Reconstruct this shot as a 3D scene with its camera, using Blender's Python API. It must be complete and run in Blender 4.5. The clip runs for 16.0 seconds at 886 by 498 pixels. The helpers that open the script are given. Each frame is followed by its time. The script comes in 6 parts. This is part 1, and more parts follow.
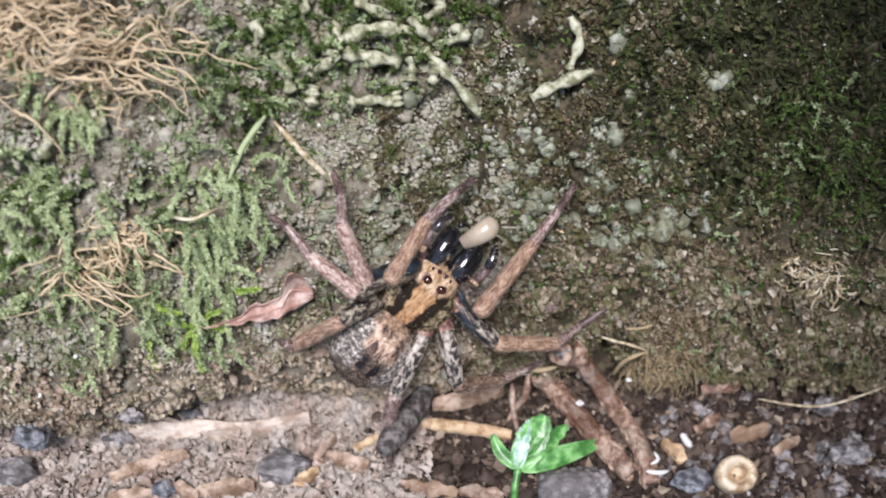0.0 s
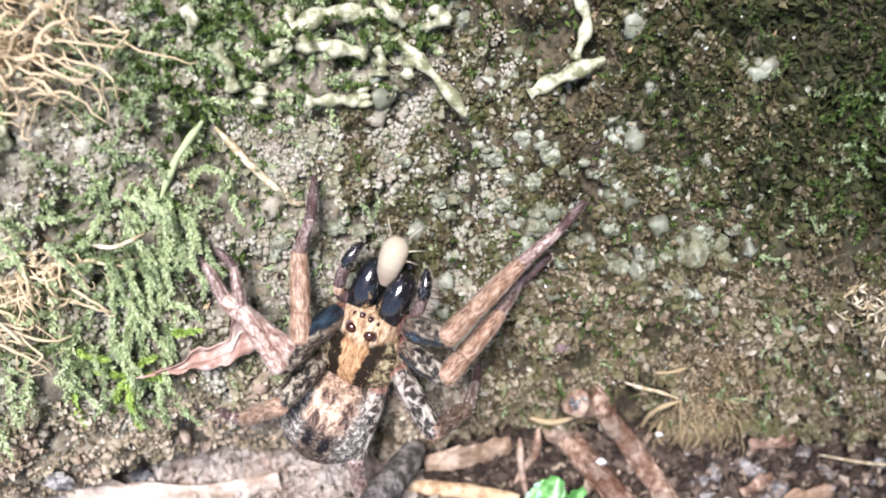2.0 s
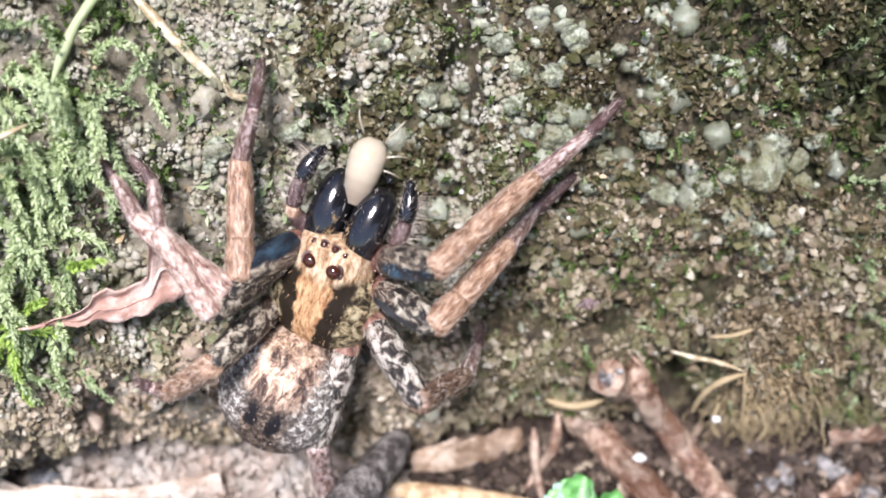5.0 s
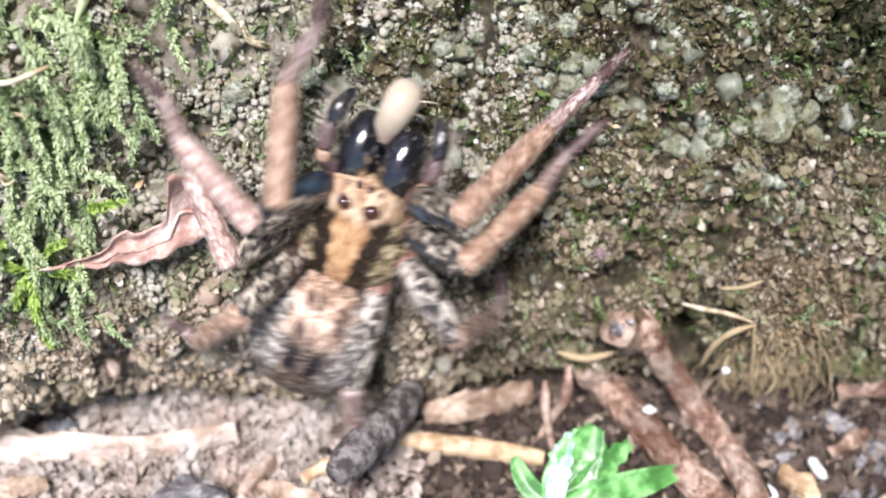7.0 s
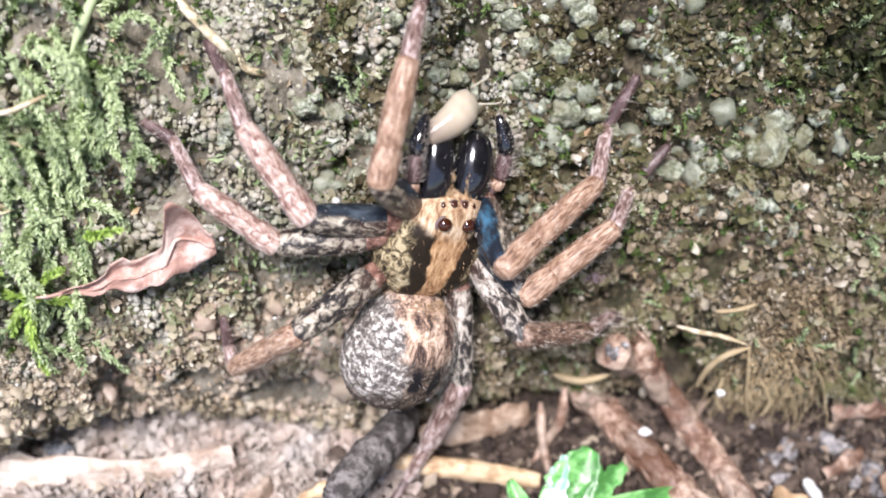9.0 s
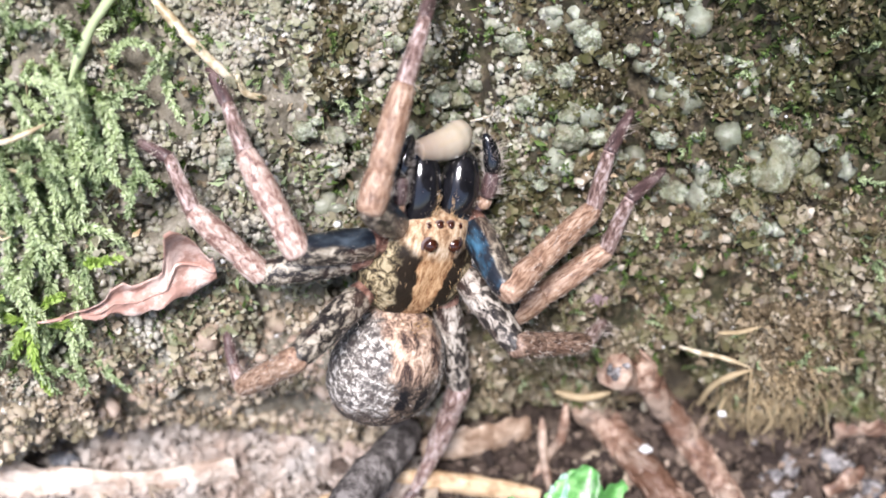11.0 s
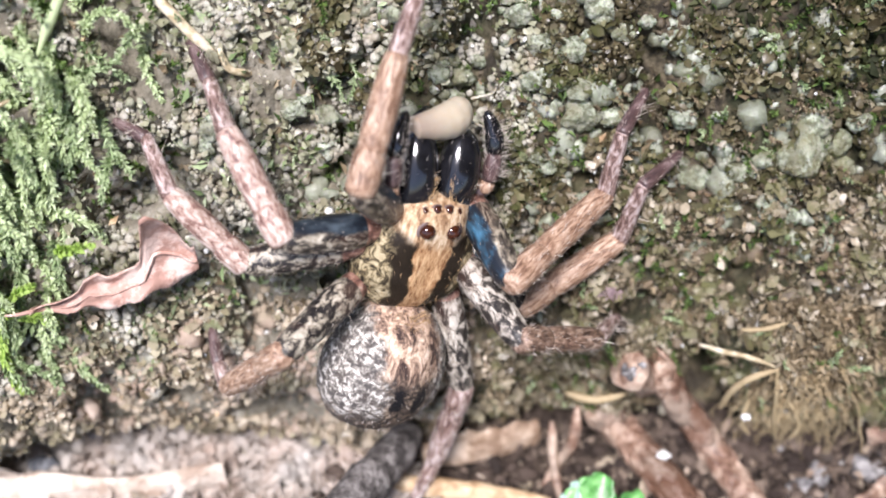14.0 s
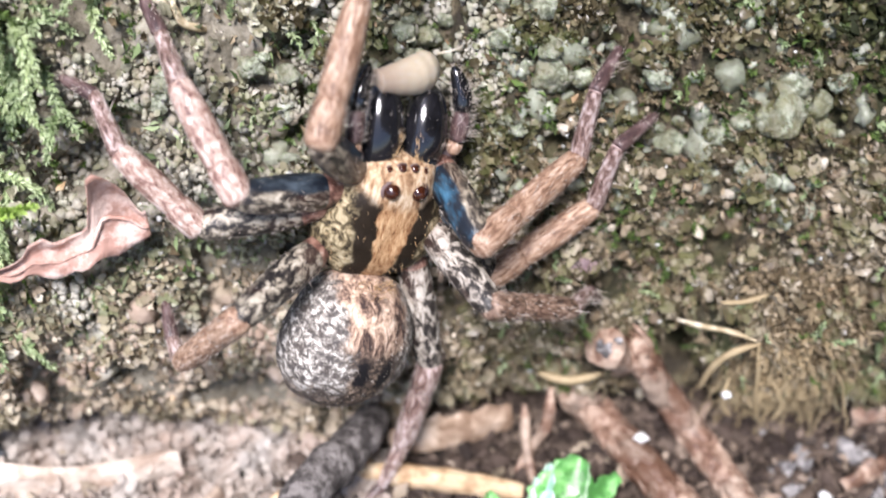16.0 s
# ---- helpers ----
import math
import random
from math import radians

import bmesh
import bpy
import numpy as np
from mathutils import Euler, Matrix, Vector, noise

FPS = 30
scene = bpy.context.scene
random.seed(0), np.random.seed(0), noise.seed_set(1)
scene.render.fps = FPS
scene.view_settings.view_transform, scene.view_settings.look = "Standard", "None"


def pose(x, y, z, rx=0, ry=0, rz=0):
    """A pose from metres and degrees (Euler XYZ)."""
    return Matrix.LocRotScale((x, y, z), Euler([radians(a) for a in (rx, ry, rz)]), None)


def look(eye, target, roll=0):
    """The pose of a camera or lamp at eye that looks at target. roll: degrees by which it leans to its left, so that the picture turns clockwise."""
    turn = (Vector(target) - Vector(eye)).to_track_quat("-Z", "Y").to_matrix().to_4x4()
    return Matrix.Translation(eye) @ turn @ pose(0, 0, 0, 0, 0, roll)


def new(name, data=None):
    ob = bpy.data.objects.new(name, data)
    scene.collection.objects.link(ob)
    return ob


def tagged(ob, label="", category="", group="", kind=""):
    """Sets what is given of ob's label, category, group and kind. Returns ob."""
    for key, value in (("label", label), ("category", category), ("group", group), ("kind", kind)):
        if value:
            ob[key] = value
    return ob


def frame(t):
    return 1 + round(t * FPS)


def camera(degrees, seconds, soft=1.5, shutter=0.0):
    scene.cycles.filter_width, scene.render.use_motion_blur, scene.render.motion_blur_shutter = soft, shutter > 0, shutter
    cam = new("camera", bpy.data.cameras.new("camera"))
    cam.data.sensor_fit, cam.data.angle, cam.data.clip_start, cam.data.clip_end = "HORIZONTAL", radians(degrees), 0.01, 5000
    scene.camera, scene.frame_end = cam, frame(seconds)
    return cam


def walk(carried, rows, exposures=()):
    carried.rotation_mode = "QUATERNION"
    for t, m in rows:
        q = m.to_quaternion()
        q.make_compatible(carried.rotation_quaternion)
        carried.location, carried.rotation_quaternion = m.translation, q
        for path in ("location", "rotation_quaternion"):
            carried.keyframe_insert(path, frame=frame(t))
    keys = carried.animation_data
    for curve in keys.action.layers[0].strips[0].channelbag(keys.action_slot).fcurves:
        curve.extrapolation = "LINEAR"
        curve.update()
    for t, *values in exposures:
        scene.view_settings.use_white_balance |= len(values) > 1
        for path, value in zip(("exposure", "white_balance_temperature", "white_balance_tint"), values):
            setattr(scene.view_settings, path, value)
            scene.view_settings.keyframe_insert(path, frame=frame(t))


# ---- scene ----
cam = camera(42.0, 16.0, soft=1.8, shutter=0.5)
PATH = [
    (0.0, look((-0.00777, -0.05938, 0.11630), (-0.00333, -0.01297, 0.05129), 4.83)),
    (0.5, look((-0.00933, -0.06079, 0.11699), (-0.00539, -0.01323, 0.05278), 3.90)),
    (1.0, look((-0.00738, -0.05596, 0.11741), (-0.00354, -0.01057, 0.05165), 4.12)),
    (1.5, look((-0.00186, -0.04862, 0.10905), (-0.00079, -0.00261, 0.04362), 1.01)),
    (2.0, look((-0.00006, -0.04730, 0.10042), (0.00004, 0.00046, 0.03624), -0.15)),
    (2.5, look((0.00007, -0.04597, 0.09672), (0.00005, 0.00175, 0.03251), -0.15)),
    (3.0, look((-0.00108, -0.04776, 0.08897), (-0.00004, 0.00185, 0.02622), 0.77)),
    (3.2, look((0.00023, -0.04583, 0.08831), (0.00030, 0.00358, 0.02539), -0.08)),
    (5.3, look((0.00058, -0.04064, 0.07496), (0.00078, 0.01078, 0.01367), -0.05)),
    (5.5, look((0.00076, -0.04077, 0.07603), (0.00038, 0.01056, 0.01467), -0.59)),
    (6.0, look((-0.00003, -0.04316, 0.07445), (0.00008, 0.00675, 0.01193), 0.29)),
    (6.5, look((-0.00026, -0.04422, 0.07375), (-0.00004, 0.00557, 0.01113), 0.50)),
    (7.0, look((-0.00006, -0.04370, 0.07434), (-0.00029, 0.00744, 0.01282), -0.01)),
    (7.5, look((-0.00065, -0.04385, 0.07541), (-0.00121, 0.00751, 0.01407), -0.43)),
    (8.0, look((-0.00062, -0.04322, 0.07601), (-0.00160, 0.00830, 0.01482), -0.89)),
    (8.5, look((-0.00007, -0.04277, 0.07640), (-0.00099, 0.00873, 0.01519), -0.88)),
    (9.0, look((0.00002, -0.04288, 0.07540), (0.00002, 0.00853, 0.01410), 0.00)),
    (9.2, look((0.00057, -0.04346, 0.07510), (0.00056, 0.00788, 0.01374), 0.06)),
    (11.3, look((0.00089, -0.03881, 0.07832), (-0.00018, 0.00983, 0.01481), -0.55)),
    (11.5, look((0.00034, -0.04000, 0.07787), (-0.00024, 0.00995, 0.01538), -0.55)),
    (12.0, look((0.00185, -0.03746, 0.07904), (0.00041, 0.01113, 0.01551), -0.93)),
    (12.5, look((0.00146, -0.03749, 0.07785), (0.00107, 0.01004, 0.01350), 0.24)),
    (13.0, look((0.00077, -0.04008, 0.07783), (-0.00005, 0.00712, 0.01324), -0.10)),
    (13.5, look((0.00133, -0.03847, 0.07417), (-0.00062, 0.00996, 0.01052), -1.33)),
    (14.0, look((0.00207, -0.03660, 0.07306), (-0.00041, 0.01258, 0.01002), -1.82)),
    (14.5, look((0.00206, -0.03599, 0.07201), (-0.00065, 0.01365, 0.00933), -2.07)),
    (15.0, look((0.00208, -0.03565, 0.07064), (-0.00055, 0.01361, 0.00767), -1.95)),
    (15.5, look((0.00268, -0.03536, 0.06994), (0.00045, 0.01435, 0.00730), -1.64)),
    (16.0, look((0.00239, -0.03760, 0.06806), (0.00176, 0.01347, 0.00648), -0.38)),
]
walk(cam, PATH, exposures=[(0.0, 0.68, 6300, 17), (0.5, 1.20, 6200, 15), (1.0, 1.25, 6300, 16), (1.5, 1.34, 6300, 17), (16.0, 1.34, 6300, 17)])

cam.data.dof.use_dof, cam.data.dof.focus_distance, cam.data.dof.aperture_fstop = True, 0.0715, 25.0

# hazy light from high above, in front of the rock
world = bpy.data.worlds.new("sky")
scene.world = world
world.use_nodes = True
wn = world.node_tree
sky = wn.nodes.new("ShaderNodeTexSky")
sky.sky_type, sky.sun_disc = "NISHITA", False
sky.sun_elevation, sky.sun_rotation = radians(64), radians(196)
wn.links.new(sky.outputs[0], wn.nodes["Background"].inputs[0])
wn.nodes["Background"].inputs[1].default_value = 0.07
sun = new("sun", bpy.data.lights.new("sun", "SUN"))
sun.data.energy, sun.data.angle, sun.data.color = 2.9, radians(18), (1.0, 0.97, 0.94)
sun.matrix_world = look((-0.12, -0.42, 0.90), (0, 0, 0))
MM = 0.001
rng = np.random.default_rng(7)


# ---- materials ----
def blank(name, rough=0.7, spec=0.4):
    m = bpy.data.materials.new(name)
    m.use_nodes = True
    b = m.node_tree.nodes["Principled BSDF"]
    b.inputs["Roughness"].default_value = rough
    b.inputs["Specular IOR Level"].default_value = spec
    return m, m.node_tree, b


def link(tree, a, b):
    tree.links.new(a, b)


def coords(tree):
    return tree.nodes.new("ShaderNodeTexCoord").outputs["Object"]


def noise_node(tree, co, scale, detail=3.0, rough=0.6, warp=0.0):
    n = tree.nodes.new("ShaderNodeTexNoise")
    n.inputs["Scale"].default_value = scale
    n.inputs["Detail"].default_value = detail
    n.inputs["Roughness"].default_value = rough
    n.inputs["Distortion"].default_value = warp
    link(tree, co, n.inputs["Vector"])
    return n.outputs["Fac"]


def ramp(tree, fac, stops, constant=False):
    r = tree.nodes.new("ShaderNodeValToRGB")
    r.color_ramp.interpolation = "CONSTANT" if constant else "LINEAR"
    e = r.color_ramp.elements
    while len(e) < len(stops):
        e.new(0.5)
    for k, (at, rgb) in zip(e, stops):
        k.position, k.color = at, (*rgb, 1)
    link(tree, fac, r.inputs["Fac"])
    return r.outputs["Color"]


def mix(tree, fac, a, b, how="MIX"):
    n = tree.nodes.new("ShaderNodeMix")
    n.data_type, n.blend_type = "RGBA", how
    for slot, v in ((0, fac), (6, a), (7, b)):
        if isinstance(v, (int, float)):
            n.inputs[slot].default_value = v
        elif isinstance(v, tuple):
            n.inputs[slot].default_value = (*v, 1)
        else:
            link(tree, v, n.inputs[slot])
    return n.outputs[2]


def calc(tree, op, a, b=0.0):
    n = tree.nodes.new("ShaderNodeMath")
    n.operation = op
    for slot, v in ((0, a), (1, b)):
        if isinstance(v, (int, float)):
            n.inputs[slot].default_value = v
        else:
            link(tree, v, n.inputs[slot])
    return n.outputs[0]


def step(tree, v, lo, hi):
    n = tree.nodes.new("ShaderNodeMapRange")
    n.interpolation_type = "SMOOTHSTEP"
    n.inputs[1].default_value, n.inputs[2].default_value = lo, hi
    link(tree, v, n.inputs[0])
    return n.outputs[0]


def bump(tree, b, height, strength=0.5, distance=0.0001):
    n = tree.nodes.new("ShaderNodeBump")
    n.inputs["Strength"].default_value = strength
    n.inputs["Distance"].default_value = distance
    link(tree, height, n.inputs["Height"])
    link(tree, n.outputs[0], b.inputs["Normal"])


def grainy(name, stops, scale=1500, rough=0.75, spec=0.4, relief=0.6, depth=0.00012, vary="", spread=0.35, stain=None, film=None):
    """A mottled surface: colours by fine noise, a wide stain, and a lightness of its own for each piece."""
    m, tree, b = blank(name, rough, spec)
    co = coords(tree)
    fine = noise_node(tree, co, scale, 5, 0.65)
    if vary == "island":
        pick = tree.nodes.new("ShaderNodeNewGeometry").outputs["Random Per Island"]
    elif vary == "object":
        pick = tree.nodes.new("ShaderNodeObjectInfo").outputs["Random"]
    else:
        pick = None
    if pick:
        tone = calc(tree, "ADD", calc(tree, "MULTIPLY", fine, spread), calc(tree, "MULTIPLY", pick, 1 - spread))
    else:
        tone = step(tree, fine, 0.28, 0.72)
    col = ramp(tree, tone, stops)
    if stain:
        col = mix(tree, step(tree, noise_node(tree, co, scale * 0.12, 3), 0.45, 0.75), col, stain)
    if film:
        # growth and dirt that spread over many pieces alike
        for k, (tint, much, size) in enumerate(film):
            shift = tree.nodes.new("ShaderNodeMapping")
            shift.inputs["Location"].default_value = (0.1 * k, 0.07 * k, 0.03 * k)
            link(tree, co, shift.inputs[0])
            col = mix(tree, calc(tree, "MULTIPLY", step(tree, noise_node(tree, shift.outputs[0], size, 5, 0.65), 0.44, 0.62), much), col, tint)
    link(tree, col, b.inputs["Base Color"])
    bump(tree, b, noise_node(tree, co, scale * 2.2, 4), relief, depth)
    return m


def evenly(*colours):
    n = len(colours)
    return [(i / (n - 1), c) for i, c in enumerate(colours)]


# ---- meshes ----
def mesh_of(name, verts, tris, material, smooth=False):
    """A mesh from arrays of corners and triangles, in metres."""
    me = bpy.data.meshes.new(name)
    verts, tris = np.asarray(verts, float).reshape(-1, 3), np.asarray(tris, int).reshape(-1, 3)
    me.vertices.add(len(verts))
    me.vertices.foreach_set("co", verts.ravel())
    me.loops.add(tris.size)
    me.loops.foreach_set("vertex_index", tris.ravel())
    me.polygons.add(len(tris))
    me.polygons.foreach_set("loop_start", np.arange(0, tris.size, 3))
    me.polygons.foreach_set("loop_total", np.full(len(tris), 3))
    me.polygons.foreach_set("use_smooth", np.full(len(tris), smooth))
    me.update(calc_edges=True)
    me.materials.append(material)
    return me


def joined(pieces):
    """One pair of arrays from several (verts, tris)."""
    vs, fs, k = [], [], 0
    for v, f in pieces:
        vs.append(np.asarray(v).reshape(-1, 3))
        fs.append(np.asarray(f).reshape(-1, 3) + k)
        k += len(vs[-1])
    return np.concatenate(vs), np.concatenate(fs)


def part(name, shape, material, parent=None, label="", smooth=True):
    """Links (verts, tris), or a mesh, as one object under a thing or a part."""
    me = shape if isinstance(shape, bpy.types.Mesh) else mesh_of(name, *shape, material, smooth)
    ob = new(name, me)
    if parent:
        ob.parent = parent
    return tagged(ob, label)


def quads(grid_n, grid_m, wrap=False):
    """Triangles of a grid of n rows with m corners each."""
    out = []
    for i in range(grid_n - 1):
        for j in range(grid_m if wrap else grid_m - 1):
            a, b = i * grid_m + j, i * grid_m + (j + 1) % grid_m
            out += [(a, b, b + grid_m), (a, b + grid_m, a + grid_m)]
    return np.array(out)


def sweep(points, radii, sides=10, knobs=0.0, seed=0, flat=1.0, knob_size=0.0012):
    """A closed tube along points (mm) with a radius (mm) at each; knobs: how uneven it is; flat: its depth over its breadth."""
    p, r = np.asarray(points, float), np.asarray(radii, float)
    n = len(p)
    rows, up = [], np.array([0.13, -0.9, 0.42])
    for i in range(n):
        d = p[min(i + 1, n - 1)] - p[max(i - 1, 0)]
        d = d / (np.linalg.norm(d) + 1e-9)
        if abs(d @ up) > 0.95:
            up = np.array([0.9, 0.1, 0.4])
        s = np.cross(d, up)
        s = s / np.linalg.norm(s)
        w = np.cross(s, d)
        for k in range(sides):
            a = 2 * math.pi * k / sides
            o = math.cos(a) * s + math.sin(a) * w * flat
            q = p[i] + o * r[i]
            if knobs:
                q = q + o * r[i] * knobs * noise.noise(Vector(q * MM / knob_size) + Vector((seed, 0, 0)))
            rows.append(q)
    first, last = len(rows), len(rows) + 1
    rows += [p[0], p[-1]]
    f = [quads(n, sides, True)]
    f.append(np.array([(first, (k + 1) % sides, k) for k in range(sides)]))
    f.append(np.array([(last, (n - 1) * sides + k, (n - 1) * sides + (k + 1) % sides) for k in range(sides)]))
    return np.array(rows) * MM, np.concatenate(f)


def bend(points, n):
    """n points of a smooth line through the given ones."""
    p = np.asarray(points, float)
    if len(p) == 2:
        return p[0] + (p[1] - p[0]) * np.linspace(0, 1, n)[:, None]
    out = []
    for t in np.linspace(0, len(p) - 1 - 1e-6, n):
        i = int(t)
        u = t - i
        a, b, c, d = p[max(i - 1, 0)], p[i], p[i + 1], p[min(i + 2, len(p) - 1)]
        out.append(0.5 * (2 * b + (c - a) * u + (2 * a - 5 * b + 4 * c - d) * u * u + (3 * b - a - 3 * c + d) * u**3))
    return np.array(out)


def ball_shape(level):
    bm = bmesh.new()
    bmesh.ops.create_icosphere(bm, subdivisions=level, radius=1)
    v = np.array([q.co[:] for q in bm.verts])
    f = np.array([[q.index for q in t.verts] for t in bm.faces])
    bm.free()
    return v, f


BALL = {k: ball_shape(k) for k in (1, 2, 3)}


def turns(n):
    """n random rotation matrices."""
    q = rng.normal(size=(n, 4))
    w, x, y, z = (q / np.linalg.norm(q, axis=1, keepdims=True)).T
    return np.stack([1 - 2 * (y * y + z * z), 2 * (x * y - z * w), 2 * (x * z + y * w), 2 * (x * y + z * w), 1 - 2 * (x * x + z * z),
                     2 * (y * z - x * w), 2 * (x * z - y * w), 2 * (y * z + x * w), 1 - 2 * (x * x + y * y)], 1).reshape(-1, 3, 3)


def chunks(places, sizes, level=1, jag=0.25, squash=0.45):
    """Angular crumbs at places (mm) with radii (mm)."""
    v, f = BALL[level]
    n = len(places)
    form = v[None] * (1 + rng.uniform(-jag, jag, (n, len(v), 1))) * rng.uniform(1 - squash, 1.0, (n, 1, 3)) * np.asarray(sizes)[:, None, None]
    at = np.einsum("nij,nkj->nki", turns(n), form) + np.asarray(places)[:, None]
    return at.reshape(-1, 3) * MM, (f[None] + (np.arange(n) * len(v))[:, None, None]).reshape(-1, 3)


def flakes(places, sizes, width=0.5, curl=0.35, dirs=None):
    """Small folded leaves at places (mm), with lengths (mm)."""
    n = len(places)
    base = np.array([(0, 0, 0), (0.45, width / 2, curl * 0.5), (0.45, -width / 2, curl * 0.5), (1, 0, curl * 0.2), (0.5, 0, 0)])
    f = np.array([(0, 4, 1), (0, 2, 4), (1, 4, 3), (4, 2, 3)])
    rot = turns(n)
    if dirs is not None:
        d = dirs / np.linalg.norm(dirs, axis=1, keepdims=True)
        s = np.cross(d, rot[:, 0])
        s /= np.linalg.norm(s, axis=1, keepdims=True) + 1e-9
        rot = np.stack([d, s, np.cross(d, s)], 2)
    at = np.einsum("nij,nkj->nki", rot, base[None] * np.asarray(sizes)[:, None, None]) + np.asarray(places)[:, None]
    return at.reshape(-1, 3) * MM, (f[None] + (np.arange(n) * len(base))[:, None, None]).reshape(-1, 3)


def hairs(places, dirs, lengths, thick=0.035):
    """Fine spikes (mm): thin triangles, crossed in pairs."""
    n = len(places)
    d = dirs / (np.linalg.norm(dirs, axis=1, keepdims=True) + 1e-9)
    a = np.cross(d, rng.normal(size=(n, 3)))
    a /= np.linalg.norm(a, axis=1, keepdims=True) + 1e-9
    tip = places + d * np.asarray(lengths)[:, None]
    v = np.stack([places - a * thick / 2, places + a * thick / 2, tip], 1)
    return v.reshape(-1, 3) * MM, np.arange(3 * n).reshape(-1, 3)


# ---- the lie of the rock and the ground, in mm ----
def rock_y(x, z):
    """How far back the rock face lies at x and height z, without its roughness."""
    x = np.clip(x, -36, 45)
    far = np.maximum(z - 50, 0)
    z = np.minimum(z, 50)
    hollow = 6.5 * np.clip(1 - z / 11, 0, 1) ** 1.5 * np.clip((-x - 6) / 14, 0, 1)
    hollow = hollow + 1.5 * np.clip(1 - z / 6, 0, 1) * np.clip(1 - abs(x - 8) / 14, 0, 1)
    y = 3.0203 + 0.1273 * x + 0.0397 * z + 0.0178 * x * z / 30 + -0.1039 * x * x / 30 + 0.3825 * z * z / 30
    # a mossy bulge with rootlets, the gap beside it, and an undercut foot
    along, across = 0.43 * (x - 17.1) - 0.9 * (z - 4.4), 0.9 * (x - 17.1) + 0.43 * (z - 4.4)
    y = y - 2.4 * np.exp(-(((x - 23) / 4.2) ** 2) - ((z - 9) / 4.0) ** 2) + 12.0 * np.exp(-((across / 1.6) ** 2) - (along / 3.4) ** 4)
    y = y + 2.2 * np.clip(1 - z / 3.5, 0, 1) * np.clip((x - 4) / 6, 0, 1)
    # unseen higher up: face leans back on one side, overhang added on the other for shade
    return hollow + y + far * (1.0 - 2.2 * np.clip((x - 5) / 30, 0, 1))


def rock_rough(x, z):
    v = Vector((x, z, 3.0))
    def pit(size, lo, hi, k):
        u = min(1.0, max(0.0, (noise.noise(v / size + Vector((k, 0, 0))) - lo) / (hi - lo)))
        return u * u * (3 - 2 * u)
    return 0.8 * noise.noise(v / 6.0) - 2.1 * pit(3.4, 0.08, 0.42, 5) - 0.7 * pit(1.4, 0.1, 0.4, 9) + 0.3 * noise.noise(v / 0.8) - 0.05


def on_rock(x, z, h=0.0):
    """A point (mm) h over the rough rock face."""
    e = 0.2
    gx, gz = (rock_y(x + e, z) - rock_y(x - e, z)) / (2 * e), (rock_y(x, z + e) - rock_y(x, z - e)) / (2 * e)
    n = np.array([gx, -1, gz])
    n = n / np.linalg.norm(n)
    return np.array([x, rock_y(x, z), z]) + n * (rock_rough(x, z) + h), n


def ground_z(x, y):
    v = Vector((x, y, 9.0))
    return 0.5 * noise.noise(v / 5.0) + 0.35 * noise.noise(v / 1.7) - 0.3
# the spider's stances: place and turn of its body
STANCE = {
    "first": pose(-0.00320, 0.00392, 0.01999, 57.2, 30.0, -21.1),
    "second": pose(-0.00664, 0.00308, 0.01988, 64.2, 11.5, -19.6),
    "third": pose(-0.00294, 0.00395, 0.02015, 73.7, 23.9, 12.0),
    "fourth": pose(-0.00025, 0.00422, 0.02012, 79.5, 24.2, 27.1),
    "fifth": pose(-0.00120, 0.00437, 0.02071, 79.4, 24.8, 28.2),
}
# each leg: coxa, segment lengths, then the knee, tibia end, metatarsus end and tip in each stance, in mm of the body
LEGS = {}
LEGS["L1"] = ((-2.17, 2.08, -0.81), (5.20, 7.20, 4.28, 4.91), {
    "first": ((-4.6, 0.8, 3.6), (-4.4, 6.2, -1.2), (-4.1, 10.4, -0.5), (-2.4, 11.2, -5.1)),
    "second": ((-4.3, 0.6, 3.7), (-7.3, 5.4, -0.7), (-7.0, 9.5, 0.6), (-8.5, 10.8, -3.9)),
    "third": ((-5.4, 4.8, 2.2), (-4.5, 11.7, 0.2), (-3.1, 13.7, -3.2), (-1.2, 15.5, -7.4)),
    "fourth": ((-6.3, 4.8, 0.9), (-5.3, 11.6, -1.1), (-3.2, 13.7, -4.3), (-0.4, 14.8, -8.1)),
    "fifth": ((-6.1, 4.9, 1.2), (-4.1, 11.3, -1.6), (-2.2, 14.3, -3.9), (0.6, 15.6, -7.7)),
})
LEGS["L2"] = ((-2.76, 0.86, -1.00), (5.85, 6.50, 3.96, 2.99), {
    "first": ((-6.2, -1.0, 3.3), (-11.7, 2.6, 3.4), (-12.7, 3.5, -0.3), (-14.5, 4.2, -2.6)),
    "second": ((-4.8, -0.3, 4.3), (-11.0, 1.7, 4.0), (-13.9, 2.3, 1.4), (-16.6, 3.6, 1.6)),
    "third": ((-7.8, 0.9, 2.0), (-10.2, 4.2, -3.1), (-11.1, 6.3, -6.3), (-12.3, 7.6, -8.7)),
    "fourth": ((-8.5, 0.7, -2.1), (-11.7, 4.6, -6.2), (-11.8, 6.4, -9.7), (-12.1, 7.3, -12.5)),
    "fifth": ((-8.6, 0.6, -1.0), (-10.7, 4.6, -5.6), (-10.4, 5.7, -9.4), (-10.8, 7.0, -12.1)),
})
